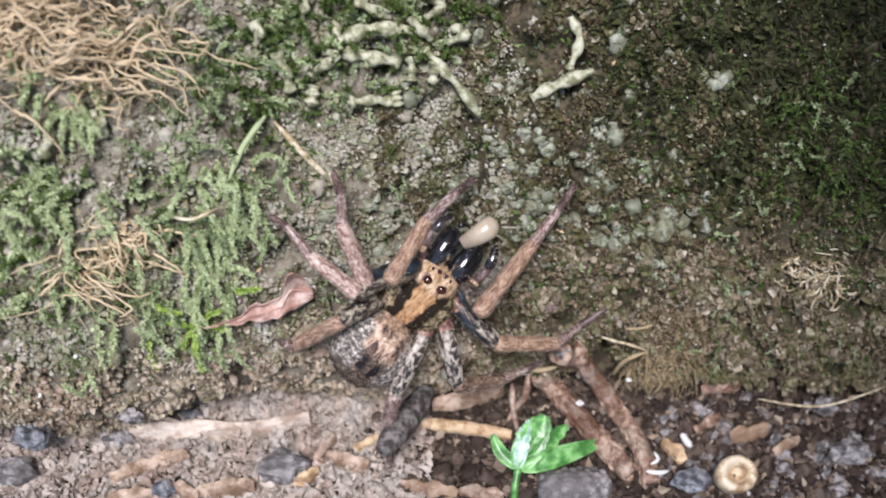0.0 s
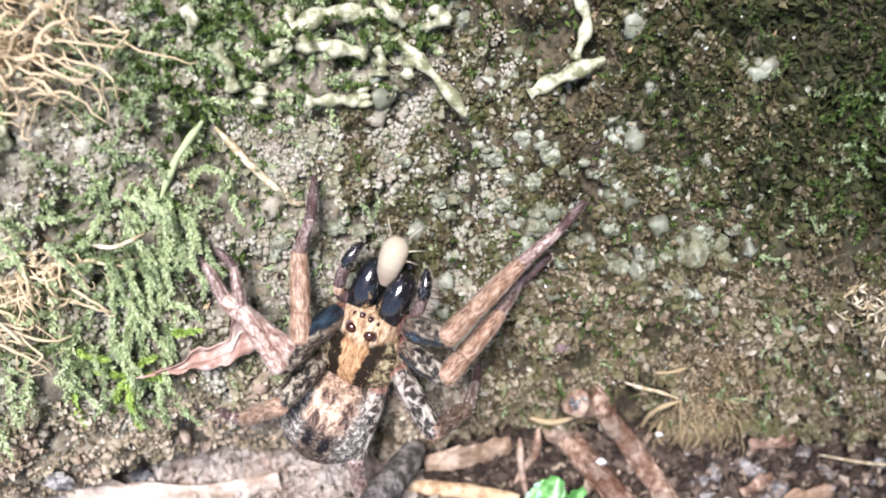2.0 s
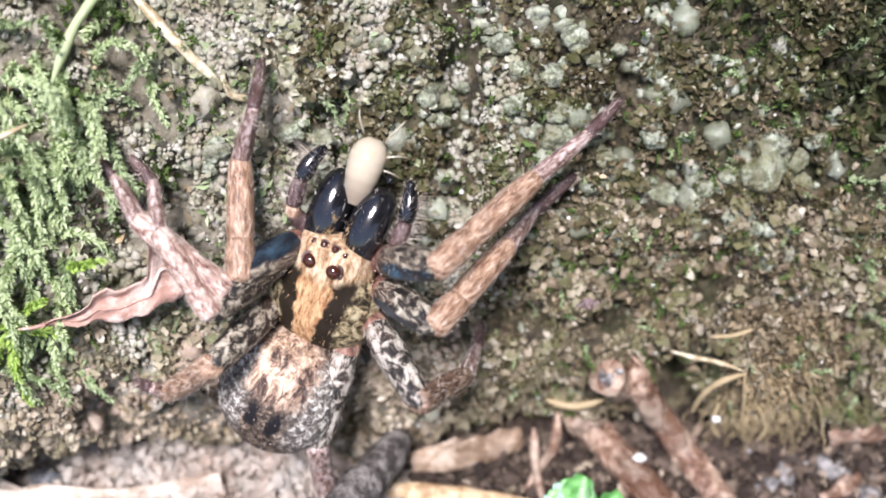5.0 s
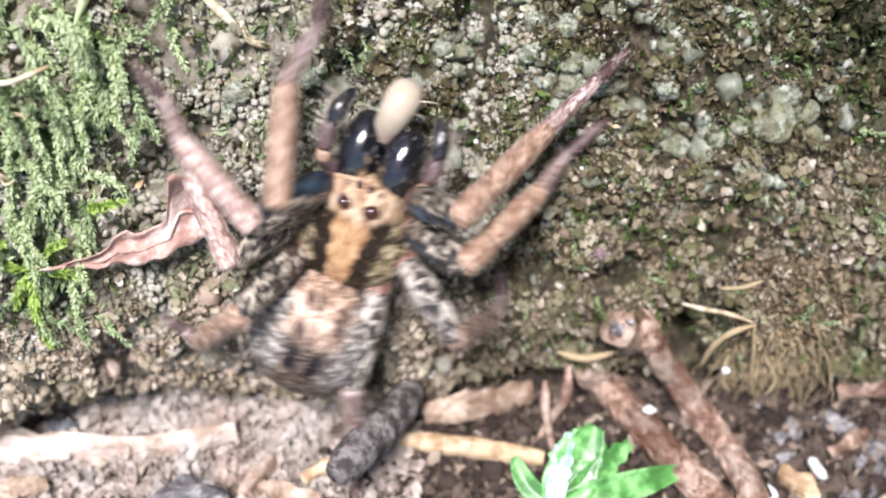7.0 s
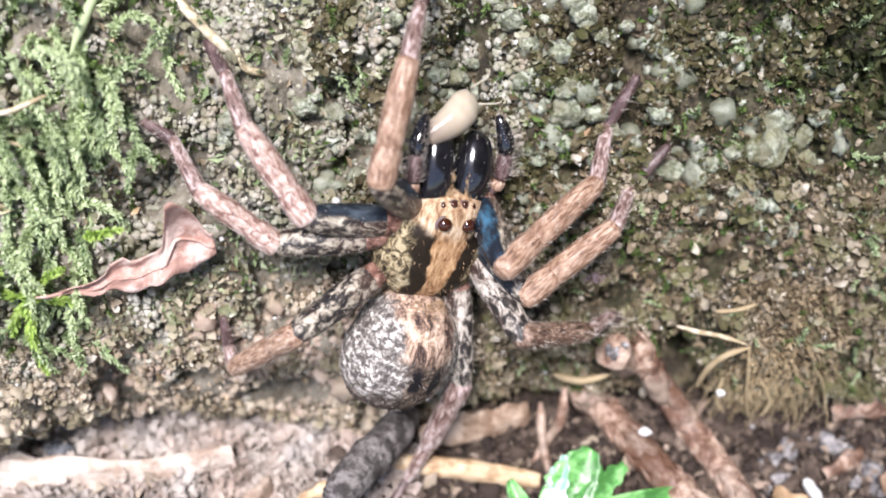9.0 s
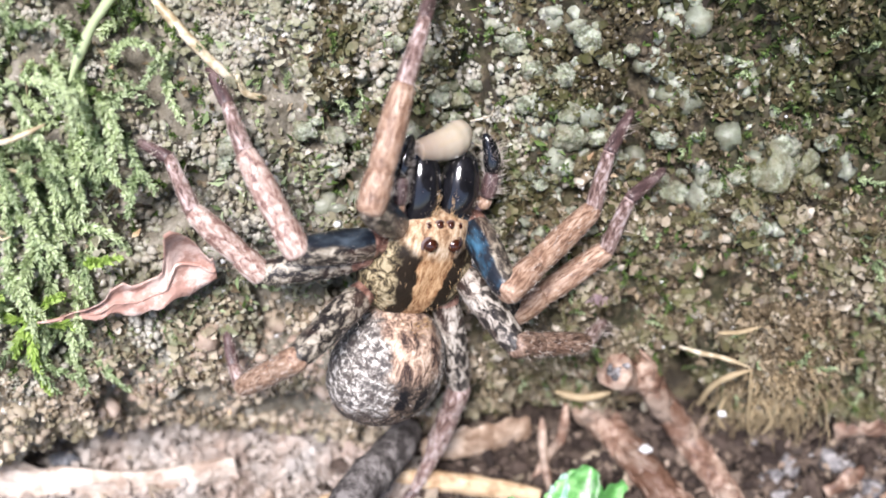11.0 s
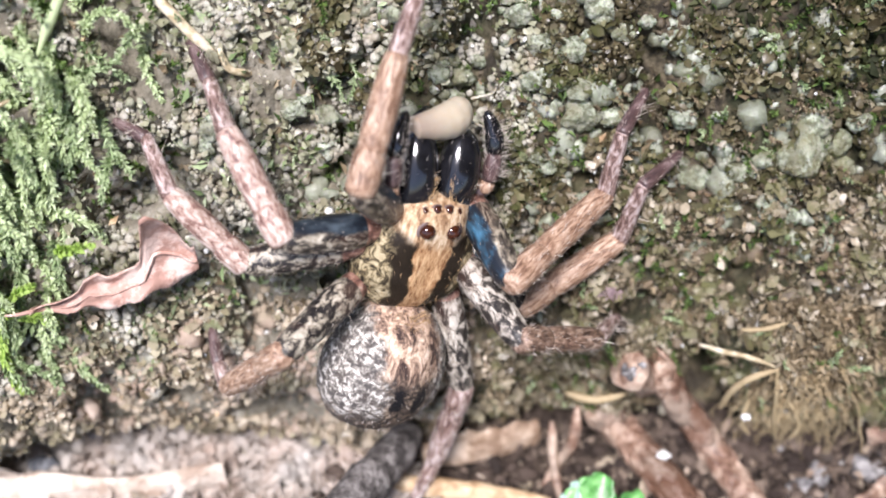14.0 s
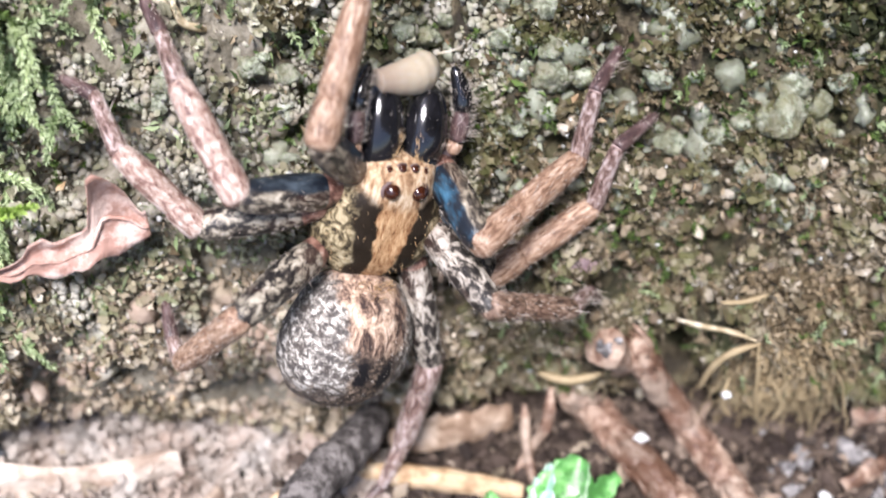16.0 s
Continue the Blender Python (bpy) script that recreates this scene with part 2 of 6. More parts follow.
LEGS["L3"] = ((-3.42, -0.05, -1.05), (6.73, 5.58, 4.00, 2.29), {
    "first": ((-6.6, -1.9, 4.6), (-12.0, -2.1, 3.1), (-15.0, -2.1, 0.6), (-16.9, -2.7, -0.6)),
    "second": ((-4.9, -1.4, 5.4), (-9.4, 1.7, 4.4), (-11.6, 2.8, 1.2), (-13.6, 3.4, 0.4)),
    "third": ((-8.0, -4.5, -3.2), (-12.4, -1.2, -3.2), (-13.8, 1.2, -6.1), (-15.5, 1.9, -7.5)),
    "fourth": ((-9.4, -1.9, -3.4), (-13.6, 0.2, -6.6), (-14.1, 1.7, -10.3), (-15.5, 2.0, -12.1)),
    "fifth": ((-9.2, -2.6, -3.4), (-12.9, 0.3, -6.4), (-13.2, 1.8, -10.1), (-14.5, 1.9, -12.0)),
})
LEGS["L4"] = ((-2.61, -2.59, -1.13), (7.49, 8.63, 1.82, 2.38), {
    "first": ((-6.1, -5.5, 4.8), (-6.8, -12.8, 0.3), (-8.1, -12.5, 1.6), (-8.6, -13.7, -0.5)),
    "second": ((-3.9, -4.4, 6.0), (-7.3, -11.0, 1.7), (-8.1, -10.0, 3.0), (-9.6, -11.2, 1.6)),
    "third": ((-7.3, -7.6, 2.0), (-7.8, -14.1, -3.7), (-8.8, -12.6, -4.1), (-9.7, -10.4, -3.9)),
    "fourth": ((-9.1, -6.0, 0.5), (-9.2, -12.6, -5.0), (-9.0, -12.1, -6.8), (-9.7, -9.9, -7.2)),
    "fifth": ((-9.0, -4.8, 2.2), (-8.6, -11.5, -3.2), (-8.5, -11.2, -5.0), (-8.4, -9.9, -7.0)),
})
LEGS["R1"] = ((2.70, 2.80, -0.60), (6.28, 9.14, 4.44, 3.79), {
    "first": ((3.6, 4.1, 5.1), (5.4, 10.7, -1.0), (6.0, 14.2, -3.7), (6.4, 16.9, -6.3)),
    "second": ((5.8, 5.5, 2.8), (9.1, 9.5, -3.3), (11.0, 12.2, -6.3), (12.3, 14.3, -9.2)),
    "third": ((2.7, 2.5, 5.8), (8.4, 7.0, 0.3), (10.4, 10.9, -0.1), (12.9, 12.5, -2.4)),
    "fourth": ((0.9, 1.1, 6.0), (8.4, 5.2, 2.8), (10.7, 7.9, 0.1), (11.8, 11.5, -0.1)),
    "fifth": ((2.4, 1.0, 5.9), (10.2, 4.3, 2.4), (9.5, 8.7, 2.6), (12.2, 10.6, 0.7)),
})
LEGS["R2"] = ((2.90, 0.78, -0.94), (6.46, 7.27, 4.51, 3.73), {
    "first": ((9.1, 0.3, 0.8), (15.2, 2.7, -2.2), (17.4, 4.3, -5.9), (18.6, 7.7, -6.6)),
    "lifted": ((9.2, -0.5, -0.1), (16.0, 1.8, -1.2), (20.2, 3.2, -2.1), (23.7, 4.0, -3.1)),
    "second": ((7.4, 2.4, 3.4), (9.5, 6.0, -2.5), (10.2, 6.8, -6.9), (11.8, 9.3, -9.2)),
    "third": ((4.7, 1.0, 5.3), (10.8, 4.0, 2.6), (13.6, 6.4, 0.1), (16.0, 9.2, -0.6)),
    "fourth": ((3.7, -1.1, 5.2), (9.3, 3.5, 5.0), (12.6, 4.8, 2.2), (14.4, 8.1, 2.4)),
    "fifth": ((6.6, -3.1, 2.7), (12.1, 1.6, 3.2), (11.3, 6.0, 4.0), (14.6, 7.6, 3.0)),
})
LEGS["R3"] = ((3.13, -1.06, -0.51), (7.74, 6.69, 3.88, 2.58), {
    "first": ((8.8, -6.0, 1.1), (13.9, -4.5, -3.0), (16.3, -3.3, -5.8), (17.8, -2.2, -7.5)),
    "second": ((8.2, -1.6, 5.3), (10.1, -2.8, -1.0), (10.1, -2.9, -4.9), (9.8, -2.4, -7.4)),
    "third": ((6.0, -2.9, 6.4), (10.6, -5.3, 2.3), (13.1, -5.9, -0.6), (11.7, -3.8, -0.6)),
    "fourth": ((2.8, -2.7, 7.1), (9.4, -3.8, 6.2), (12.9, -4.0, 4.6), (15.1, -5.1, 3.8)),
    "fifth": ((2.9, -1.7, 7.2), (9.4, -2.9, 6.8), (12.7, -3.4, 4.8), (14.8, -4.7, 4.0)),
})
LEGS["R4"] = ((2.44, -2.29, -0.46), (8.55, 6.67, 3.36, 2.20), {
    "first": ((3.9, -10.1, 2.7), (6.8, -15.5, 0.0), (9.0, -18.0, -0.5), (10.3, -19.7, -0.4)),
    "second": ((2.9, -10.7, 1.0), (4.7, -16.6, -1.4), (5.8, -19.8, -2.0), (6.8, -20.5, -0.1)),
    "third": ((3.7, -9.8, 3.3), (5.3, -15.8, 0.9), (5.4, -19.2, 0.8), (4.6, -21.0, 1.7)),
    "fourth": ((3.8, -10.2, 2.4), (3.9, -16.8, 1.2), (3.3, -20.1, 1.0), (1.9, -21.6, 1.8)),
    "fifth": ((5.2, -10.1, 1.7), (5.5, -16.7, 1.3), (4.9, -20.0, 1.4), (3.4, -21.6, 1.6)),
})
# ---- rock and ground materials ----
# base colour lowered to paint shade into gaps and pits between the crumbs
M_ROCK = grainy("dark_rock", [(0.25, (0.022, 0.017, 0.011)), (0.5, (0.065, 0.05, 0.031)), (0.75, (0.14, 0.115, 0.072))], 900, 0.8, 0.3, 0.9, 0.0003, stain=(0.035, 0.042, 0.015), film=(((0.025, 0.032, 0.01), 0.6, 260), ((0.08, 0.07, 0.05), 0.4, 400)))
def greyed(material, pale):
    """Towards one side of the face the rock colour turns a paler, mottled grey."""
    tree, b = material.node_tree, material.node_tree.nodes["Principled BSDF"]
    co, sep = coords(tree), tree.nodes.new("ShaderNodeSeparateXYZ")
    link(tree, co, sep.inputs[0])
    where = step(tree, calc(tree, "ADD", sep.outputs[0], calc(tree, "MULTIPLY", calc(tree, "SUBTRACT", noise_node(tree, co, 130, 4), 0.5), 0.04)), 0.004, -0.014)
    link(tree, mix(tree, calc(tree, "MULTIPLY", where, 0.75), b.inputs["Base Color"].links[0].from_socket, ramp(tree, noise_node(tree, co, 700, 5, 0.7), pale)), b.inputs["Base Color"])


greyed(M_ROCK, [(0.3, (0.10, 0.088, 0.064)), (0.5, (0.25, 0.225, 0.175)), (0.7, (0.45, 0.42, 0.355))])
M_SOIL = grainy("dark_soil", [(0.25, (0.011, 0.008, 0.006)), (0.5, (0.034, 0.024, 0.018)), (0.75, (0.09, 0.067, 0.053))], 900, 0.85, 0.3, 1.0, 0.0003)
# M_QUARTZ and M_CRUST are lightened to paint in the hazy glare at left
M_QUARTZ = grainy("grey_quartz", evenly((0.161, 0.144, 0.109), (0.368, 0.351, 0.293), (0.632, 0.615, 0.54), (0.86, 0.86, 0.86)), 2600, 0.4, 0.4, 0.7, 0.00012, "island", 0.6, film=(((0.30, 0.255, 0.18), 0.5, 300), ((0.22, 0.185, 0.13), 0.5, 210), ((0.20, 0.225, 0.115), 0.45, 420)))
M_GREENQ = grainy("algae_quartz", evenly((0.10, 0.105, 0.075), (0.22, 0.24, 0.18), (0.38, 0.41, 0.33), (0.60, 0.63, 0.55)), 2600, 0.22, 0.5, 0.7, 0.00012, "island", 0.5, film=(((0.17, 0.16, 0.09), 0.5, 500), ((0.10, 0.085, 0.055), 0.4, 300)))
M_CRUST = grainy("grey_white_crust", evenly((0.253, 0.23, 0.178), (0.506, 0.483, 0.414), (0.805, 0.793, 0.713)), 2400, 0.55, 0.35, 0.9, 0.00025, "island", 0.7, film=(((0.276, 0.218, 0.138), 0.65, 330), ((0.207, 0.23, 0.115), 0.5, 520)))
M_LUMP = grainy("glassy_lump", [(0.2, (0.156, 0.168, 0.114)), (0.5, (0.324, 0.36, 0.27)), (0.8, (0.6, 0.648, 0.528))], 1800, 0.2, 0.6, 1.0, 0.0004, stain=(0.264, 0.252, 0.144), film=(((0.168, 0.144, 0.084), 0.6, 900),))
# darker version of the tan crumbs; upper-right shade is put into its colour
M_OLIVE = grainy("olive_crumbs", evenly((0.015, 0.011, 0.008), (0.045, 0.036, 0.022), (0.10, 0.08, 0.05), (0.16, 0.135, 0.085), (0.28, 0.25, 0.175)), 2600, 0.5, 0.4, 0.7, 0.00012, "island", 0.6, film=(((0.11, 0.088, 0.055), 0.65, 300), ((0.055, 0.038, 0.026), 0.65, 210), ((0.06, 0.07, 0.03), 0.35, 420)))
M_CRUMB = grainy("tan_crumbs", evenly((0.03, 0.021, 0.015), (0.10, 0.072, 0.046), (0.25, 0.19, 0.125), (0.46, 0.39, 0.29), (0.74, 0.68, 0.58)), 2600, 0.45, 0.4, 0.7, 0.00012, "island", 0.6, film=(((0.11, 0.088, 0.055), 0.65, 300), ((0.055, 0.038, 0.026), 0.65, 210), ((0.06, 0.07, 0.03), 0.35, 420)))
for glassy in (M_QUARTZ, M_GREENQ, M_LUMP, M_CRUMB):
    bsdf = glassy.node_tree.nodes["Principled BSDF"]
    bsdf.inputs["Subsurface Weight"].default_value = 0.5
    bsdf.inputs["Subsurface Radius"].default_value = (0.0005, 0.0006, 0.0004)
    bsdf.inputs["Subsurface Scale"].default_value = 0.7
# own brown, raised in lightness for the bright haze of the left side
M_BROWN = grainy("brown_crumbs", evenly((0.117, 0.0806, 0.0598), (0.299, 0.221, 0.169), (0.52, 0.423, 0.345), (0.858, 0.754, 0.65)), 1500, 0.75, 0.25, 0.5, 0.00012, "island", 0.55, film=(((0.26, 0.176, 0.13), 0.65, 130), ((0.468, 0.416, 0.312), 0.6, 110), ((0.182, 0.169, 0.0975), 0.4, 260)))
M_FLAKE = grainy("olive_flakes", evenly((0.02, 0.014, 0.009), (0.065, 0.047, 0.026), (0.16, 0.122, 0.07), (0.32, 0.255, 0.165), (0.56, 0.48, 0.36)), 1500, 0.6, 0.3, 0.2, 0.00005, "island", 0.4)
M_GRAVEL = grainy("pale_gravel", evenly((0.13, 0.10, 0.08), (0.32, 0.265, 0.225), (0.54, 0.475, 0.42), (0.80, 0.74, 0.68)), 1500, 0.75, 0.3, 0.5, 0.00012, "island", 0.5, film=(((0.36, 0.26, 0.21), 0.5, 150), ((0.42, 0.41, 0.39), 0.5, 230)))
M_MOSS = grainy("bright_moss", evenly((0.09, 0.135, 0.05), (0.24, 0.325, 0.15), (0.43, 0.52, 0.30), (0.68, 0.74, 0.54)), 1500, 0.55, 0.3, 0.2, 0.00005, "island", 0.4)
M_DEEPMOSS = grainy("deep_moss", evenly((0.02, 0.034, 0.01), (0.055, 0.095, 0.022), (0.12, 0.19, 0.045), (0.25, 0.35, 0.11)), 900, 0.5, 0.4, 0.2, 0.00005, "island", 0.3)
M_PALEMOSS = grainy("pale_moss", evenly((0.242, 0.308, 0.132), (0.484, 0.583, 0.319), (0.77, 0.847, 0.594)), 1500, 0.55, 0.3, 0.2, 0.00005, "island", 0.4)
M_FRESH = grainy("fresh_moss", evenly((0.20, 0.32, 0.05), (0.38, 0.54, 0.12), (0.58, 0.72, 0.28)), 1500, 0.5, 0.3, 0.2, 0.00005, "island", 0.4)
M_LEAFLET = grainy("withered_leaflets", evenly((0.0314, 0.0235, 0.0146), (0.101, 0.0806, 0.0493), (0.258, 0.213, 0.14), (0.47, 0.403, 0.297), (0.717, 0.655, 0.56)), 1500, 0.35, 0.5, 0.4, 0.00006, "island", 0.35, film=(((0.0616, 0.047, 0.0291), 0.5, 260), ((0.16, 0.17, 0.06), 0.6, 420)))
# M_SAGE and M_DUN carry the left side's haze as extra lightness
M_SAGE = grainy("grey_leaflets", evenly((0.0786, 0.0715, 0.0429), (0.243, 0.237, 0.151), (0.515, 0.501, 0.365), (0.86, 0.86, 0.715)), 1500, 0.35, 0.5, 0.4, 0.00006, "island", 0.4, film=(((0.20, 0.165, 0.10), 0.5, 230), ((0.20, 0.25, 0.10), 0.5, 380)))
M_DUN = grainy("dun_leaflets", evenly((0.141, 0.11, 0.0752), (0.361, 0.297, 0.212), (0.658, 0.571, 0.446), (0.86, 0.86, 0.798)), 1500, 0.6, 0.3, 0.4, 0.00006, "island", 0.45, film=(((0.251, 0.18, 0.118), 0.55, 150), ((0.266, 0.258, 0.141), 0.5, 240)))
# dimmed copy of M_LEAFLET: shade of the upper right face painted into it
M_DIMLEAFLET = grainy("shaded_leaflets", evenly((0.02, 0.016, 0.009), (0.066, 0.053, 0.026), (0.145, 0.12, 0.065), (0.26, 0.225, 0.13), (0.42, 0.38, 0.27)), 1500, 0.35, 0.5, 0.4, 0.00006, "island", 0.35, film=(((0.045, 0.034, 0.019), 0.5, 230), ((0.09, 0.11, 0.035), 0.6, 380)))
for leafy in (M_MOSS, M_DEEPMOSS, M_PALEMOSS, M_FRESH, M_LEAFLET, M_SAGE, M_DUN, M_DIMLEAFLET):
    # thin leaves let light through
    nodes, skin = leafy.node_tree.nodes, leafy.node_tree.nodes["Principled BSDF"]
    glow, blend = nodes.new("ShaderNodeBsdfTranslucent"), nodes.new("ShaderNodeMixShader")
    blend.inputs[0].default_value = 0.2
    link(leafy.node_tree, skin.inputs["Base Color"].links[0].from_socket, glow.inputs["Color"])
    link(leafy.node_tree, skin.outputs[0], blend.inputs[1])
    link(leafy.node_tree, glow.outputs[0], blend.inputs[2])
    link(leafy.node_tree, blend.outputs[0], nodes["Material Output"].inputs["Surface"])
M_LICHEN = grainy("pale_lichen", [(0.25, (0.197, 0.205, 0.115)), (0.5, (0.377, 0.385, 0.254)), (0.75, (0.541, 0.541, 0.41))], 900, 0.6, 0.35, 0.6, 0.00015)
M_FIBRE = grainy("tan_fibre", evenly((0.30, 0.19, 0.09), (0.62, 0.49, 0.31), (0.86, 0.78, 0.62)), 500, 0.6, 0.35, 0.4, 0.0001, "island", 0.4)
M_ROOT = grainy("straw_root", evenly((0.137, 0.0977, 0.0515), (0.366, 0.281, 0.16), (0.664, 0.561, 0.378)), 900, 0.55, 0.3, 0.5, 0.0001, "island", 0.5)
M_STRAW = grainy("pale_straw", [(0.25, (0.36, 0.28, 0.16)), (0.5, (0.56, 0.47, 0.31)), (0.75, (0.72, 0.64, 0.49))], 700, 0.4, 0.5, 0.3, 0.0001)
M_LEAF = grainy("dead_leaf", [(0.25, (0.42, 0.25, 0.20)), (0.5, (0.58, 0.41, 0.35)), (0.75, (0.72, 0.57, 0.50))], 700, 0.5, 0.4, 0.7, 0.0002, stain=(0.46, 0.27, 0.215))
M_BARK = grainy("tan_bark", [(0.2, (0.22, 0.145, 0.095)), (0.5, (0.40, 0.295, 0.215)), (0.8, (0.58, 0.46, 0.36))], 420, 0.65, 0.35, 0.9, 0.0003, stain=(0.28, 0.18, 0.115))
M_PALEBARK = grainy("cream_bark", [(0.2, (0.36, 0.27, 0.21)), (0.5, (0.58, 0.49, 0.41)), (0.8, (0.72, 0.64, 0.56))], 380, 0.65, 0.35, 0.9, 0.0003, stain=(0.40, 0.28, 0.20))
M_STICK = grainy("pale_wood", [(0.25, (0.34, 0.22, 0.12)), (0.5, (0.56, 0.40, 0.24)), (0.75, (0.68, 0.53, 0.35))], 600, 0.6, 0.35, 0.6, 0.0002, stain=(0.38, 0.25, 0.14))
M_TWIG = grainy("red_brown_twig", [(0.2, (0.13, 0.07, 0.047)), (0.5, (0.29, 0.18, 0.128)), (0.8, (0.50, 0.37, 0.285))], 900, 0.5, 0.4, 0.5, 0.0002, stain=(0.13, 0.068, 0.043), film=(((0.42, 0.35, 0.28), 0.5, 330),))
M_DARKTWIG = grainy("charcoal_twig", [(0.25, (0.05, 0.044, 0.042)), (0.5, (0.12, 0.108, 0.102)), (0.75, (0.24, 0.22, 0.21))], 800, 0.8, 0.3, 0.9, 0.0003)
M_STONE = grainy("grey_stone", [(0.25, (0.09, 0.085, 0.085)), (0.5, (0.22, 0.21, 0.21)), (0.75, (0.42, 0.40, 0.39))], 900, 0.7, 0.4, 0.8, 0.0002, stain=(0.13, 0.12, 0.12))
M_BLUESTONE = grainy("slate_stone", [(0.25, (0.06, 0.065, 0.075)), (0.5, (0.15, 0.16, 0.18)), (0.75, (0.28, 0.29, 0.31))], 900, 0.6, 0.4, 0.6, 0.0002)
M_SHELL = grainy("tan_shell", [(0.25, (0.30, 0.20, 0.11)), (0.5, (0.55, 0.43, 0.28)), (0.75, (0.70, 0.60, 0.45))], 500, 0.45, 0.5, 0.5, 0.0002, stain=(0.38, 0.26, 0.15))
M_WHITE = grainy("white_grain", evenly((0.62, 0.62, 0.60), (0.82, 0.82, 0.80)), 1500, 0.4, 0.5, 0.4, 0.0001)
M_PURPLE = grainy("purple_stone", evenly((0.12, 0.08, 0.085), (0.24, 0.17, 0.18), (0.34, 0.26, 0.26)), 1200, 0.5, 0.5, 0.6, 0.0001)
M_GREEN = grainy("green_leaf", [(0.25, (0.06, 0.19, 0.045)), (0.5, (0.13, 0.36, 0.10)), (0.75, (0.26, 0.52, 0.20))], 500, 0.32, 0.5, 0.4, 0.0001)
M_GREEN.node_tree.nodes["Principled BSDF"].inputs["Subsurface Weight"].default_value = 0.2
M_GREEN.node_tree.nodes["Principled BSDF"].inputs["Subsurface Radius"].default_value = (0.0004, 0.0009, 0.0002)
M_PALEGREEN = grainy("pale_leaf", [(0.25, (0.26, 0.46, 0.36)), (0.5, (0.44, 0.63, 0.52)), (0.75, (0.66, 0.80, 0.72))], 600, 0.35, 0.5, 0.3, 0.0001)


# ---- rock face and ground ----
def spaced(lo, hi, fine, out_lo, out_hi):
    """Even steps from lo to hi, then ever wider ones outwards."""
    a = list(np.arange(lo, hi, fine))
    step_by, x = fine, lo
    while x > out_lo:
        step_by *= 1.35
        x -= step_by
        a.insert(0, x)
    step_by, x = fine, a[-1]
    while x < out_hi:
        step_by *= 1.35
        x += step_by
        a.append(x)
    return a


def rock_face():
    xs, zs = spaced(-52, 54, 0.4, -900, 900), spaced(-3, 50, 0.4, -3.5, 420)
    v = []
    for z in zs:
        for x in xs:
            # beyond x 56 an unseen bulge is added to block sky light from the right
            v.append(on_rock(x, z)[0] if -60 < x < 62 and z < 56 else (x, rock_y(x, z) - 0.6 + 6 * noise.noise(Vector((x, z, 0)) / 60) - 1.3 * min(max(x - 56, 0), 110), z))
    f = quads(len(zs), len(xs))
    ob = part("rock_face", (np.array(v) * MM, f), M_ROCK)
    return tagged(ob, "rough brown rock face with embedded grains and moss", "rock wall", kind="structure")


def ground():
    xs, ys = spaced(-54, 56, 0.6, -4000, 4000), spaced(-16, 9, 0.5, -4000, 60)
    v = [(x, y, ground_z(x, y)) for y in ys for x in xs]
    ob = part("ground", (np.array(v) * MM, quads(len(ys), len(xs))), M_SOIL)
    return tagged(ob, "dark crumbly soil at the foot of the rock", "ground", kind="structure")


ROCK = rock_face()
ground()


def scatter_rock(n, x0, x1, z0, z1, h, keep=None):
    out = []
    while len(out) < n:
        x, z = rng.uniform(x0, x1), rng.uniform(z0, z1)
        if keep is None or rng.random() < keep(x, z):
            out.append(on_rock(x, z, h)[0])
    return np.array(out)


def stuff(name, shape, material, label, category, smooth=False):
    return tagged(part(name, shape, material, smooth=smooth), label, category, kind="stuff")


def patchy(seed, size, lo):
    return lambda x, z: 1.0 if noise.noise(Vector((x / size, z / size, seed))) > lo else 0.12


def sizes(n, mean, spread=0.5, top=3.0):
    return np.clip(mean * np.exp(rng.normal(0, spread, n)), mean * 0.35, mean * top)


# grains set in the rock
def leaflets(places, sizes, lean=0.8):
    """Small round cupped leaves (mm) that face out of the rock, each tilted its own way."""
    n, k = len(places), 7
    ang = np.arange(k) * 2 * math.pi / k
    rim = np.stack([0.5 * np.cos(ang), 0.38 * np.sin(ang), np.zeros(k)], 1)
    nrm = np.array((0.0, -0.92, 0.4)) + rng.normal(0, lean, (n, 3))
    nrm /= np.linalg.norm(nrm, axis=1, keepdims=True)
    a = np.cross(nrm, rng.normal(size=(n, 3)))
    a /= np.linalg.norm(a, axis=1, keepdims=True)
    form = np.concatenate([rim[None] * rng.uniform(0.55, 1.4, (n, k, 1)), np.zeros((n, 1, 3))], 1)
    form[:, :k, 2] = rng.uniform(-0.08, 0.22, (n, k))
    form = form * np.asarray(sizes)[:, None, None]
    at = np.einsum("nkj,njc->nkc", form, np.stack([a, np.cross(nrm, a), nrm], 1)) + np.asarray(places)[:, None]
    f = np.array([(i, (i + 1) % k, k) for i in range(k)])
    return at.reshape(-1, 3) * MM, (f[None] + (np.arange(n) * (k + 1))[:, None, None]).reshape(-1, 3)


def heaps(seed, size, lo):
    """Likelihood that something lies at x, z: in heaps, hardly ever in a pit of the rock, where the darkened rock
    colour deepens the shade.
    """
    return lambda x, z: 1.0 if noise.noise(Vector((x / size, z / size, seed))) > lo and noise.noise(Vector((x, z, 3.0)) / 3.4 + Vector((5, 0, 0))) < 0.2 else 0.015


def crumb_mass(at, size, lobes=12, flat=0.6):
    """A knobbly mass of small lumps grown together (mm)."""
    nrm = on_rock(at[0], at[2])[1]
    off = rng.normal(0, 0.5 * size, (lobes, 3))
    off -= (off @ nrm)[:, None] * nrm * flat
    return chunks(np.asarray(at) + off, rng.uniform(0.10, 0.28, lobes) * size, 1, 0.3, 0.5)


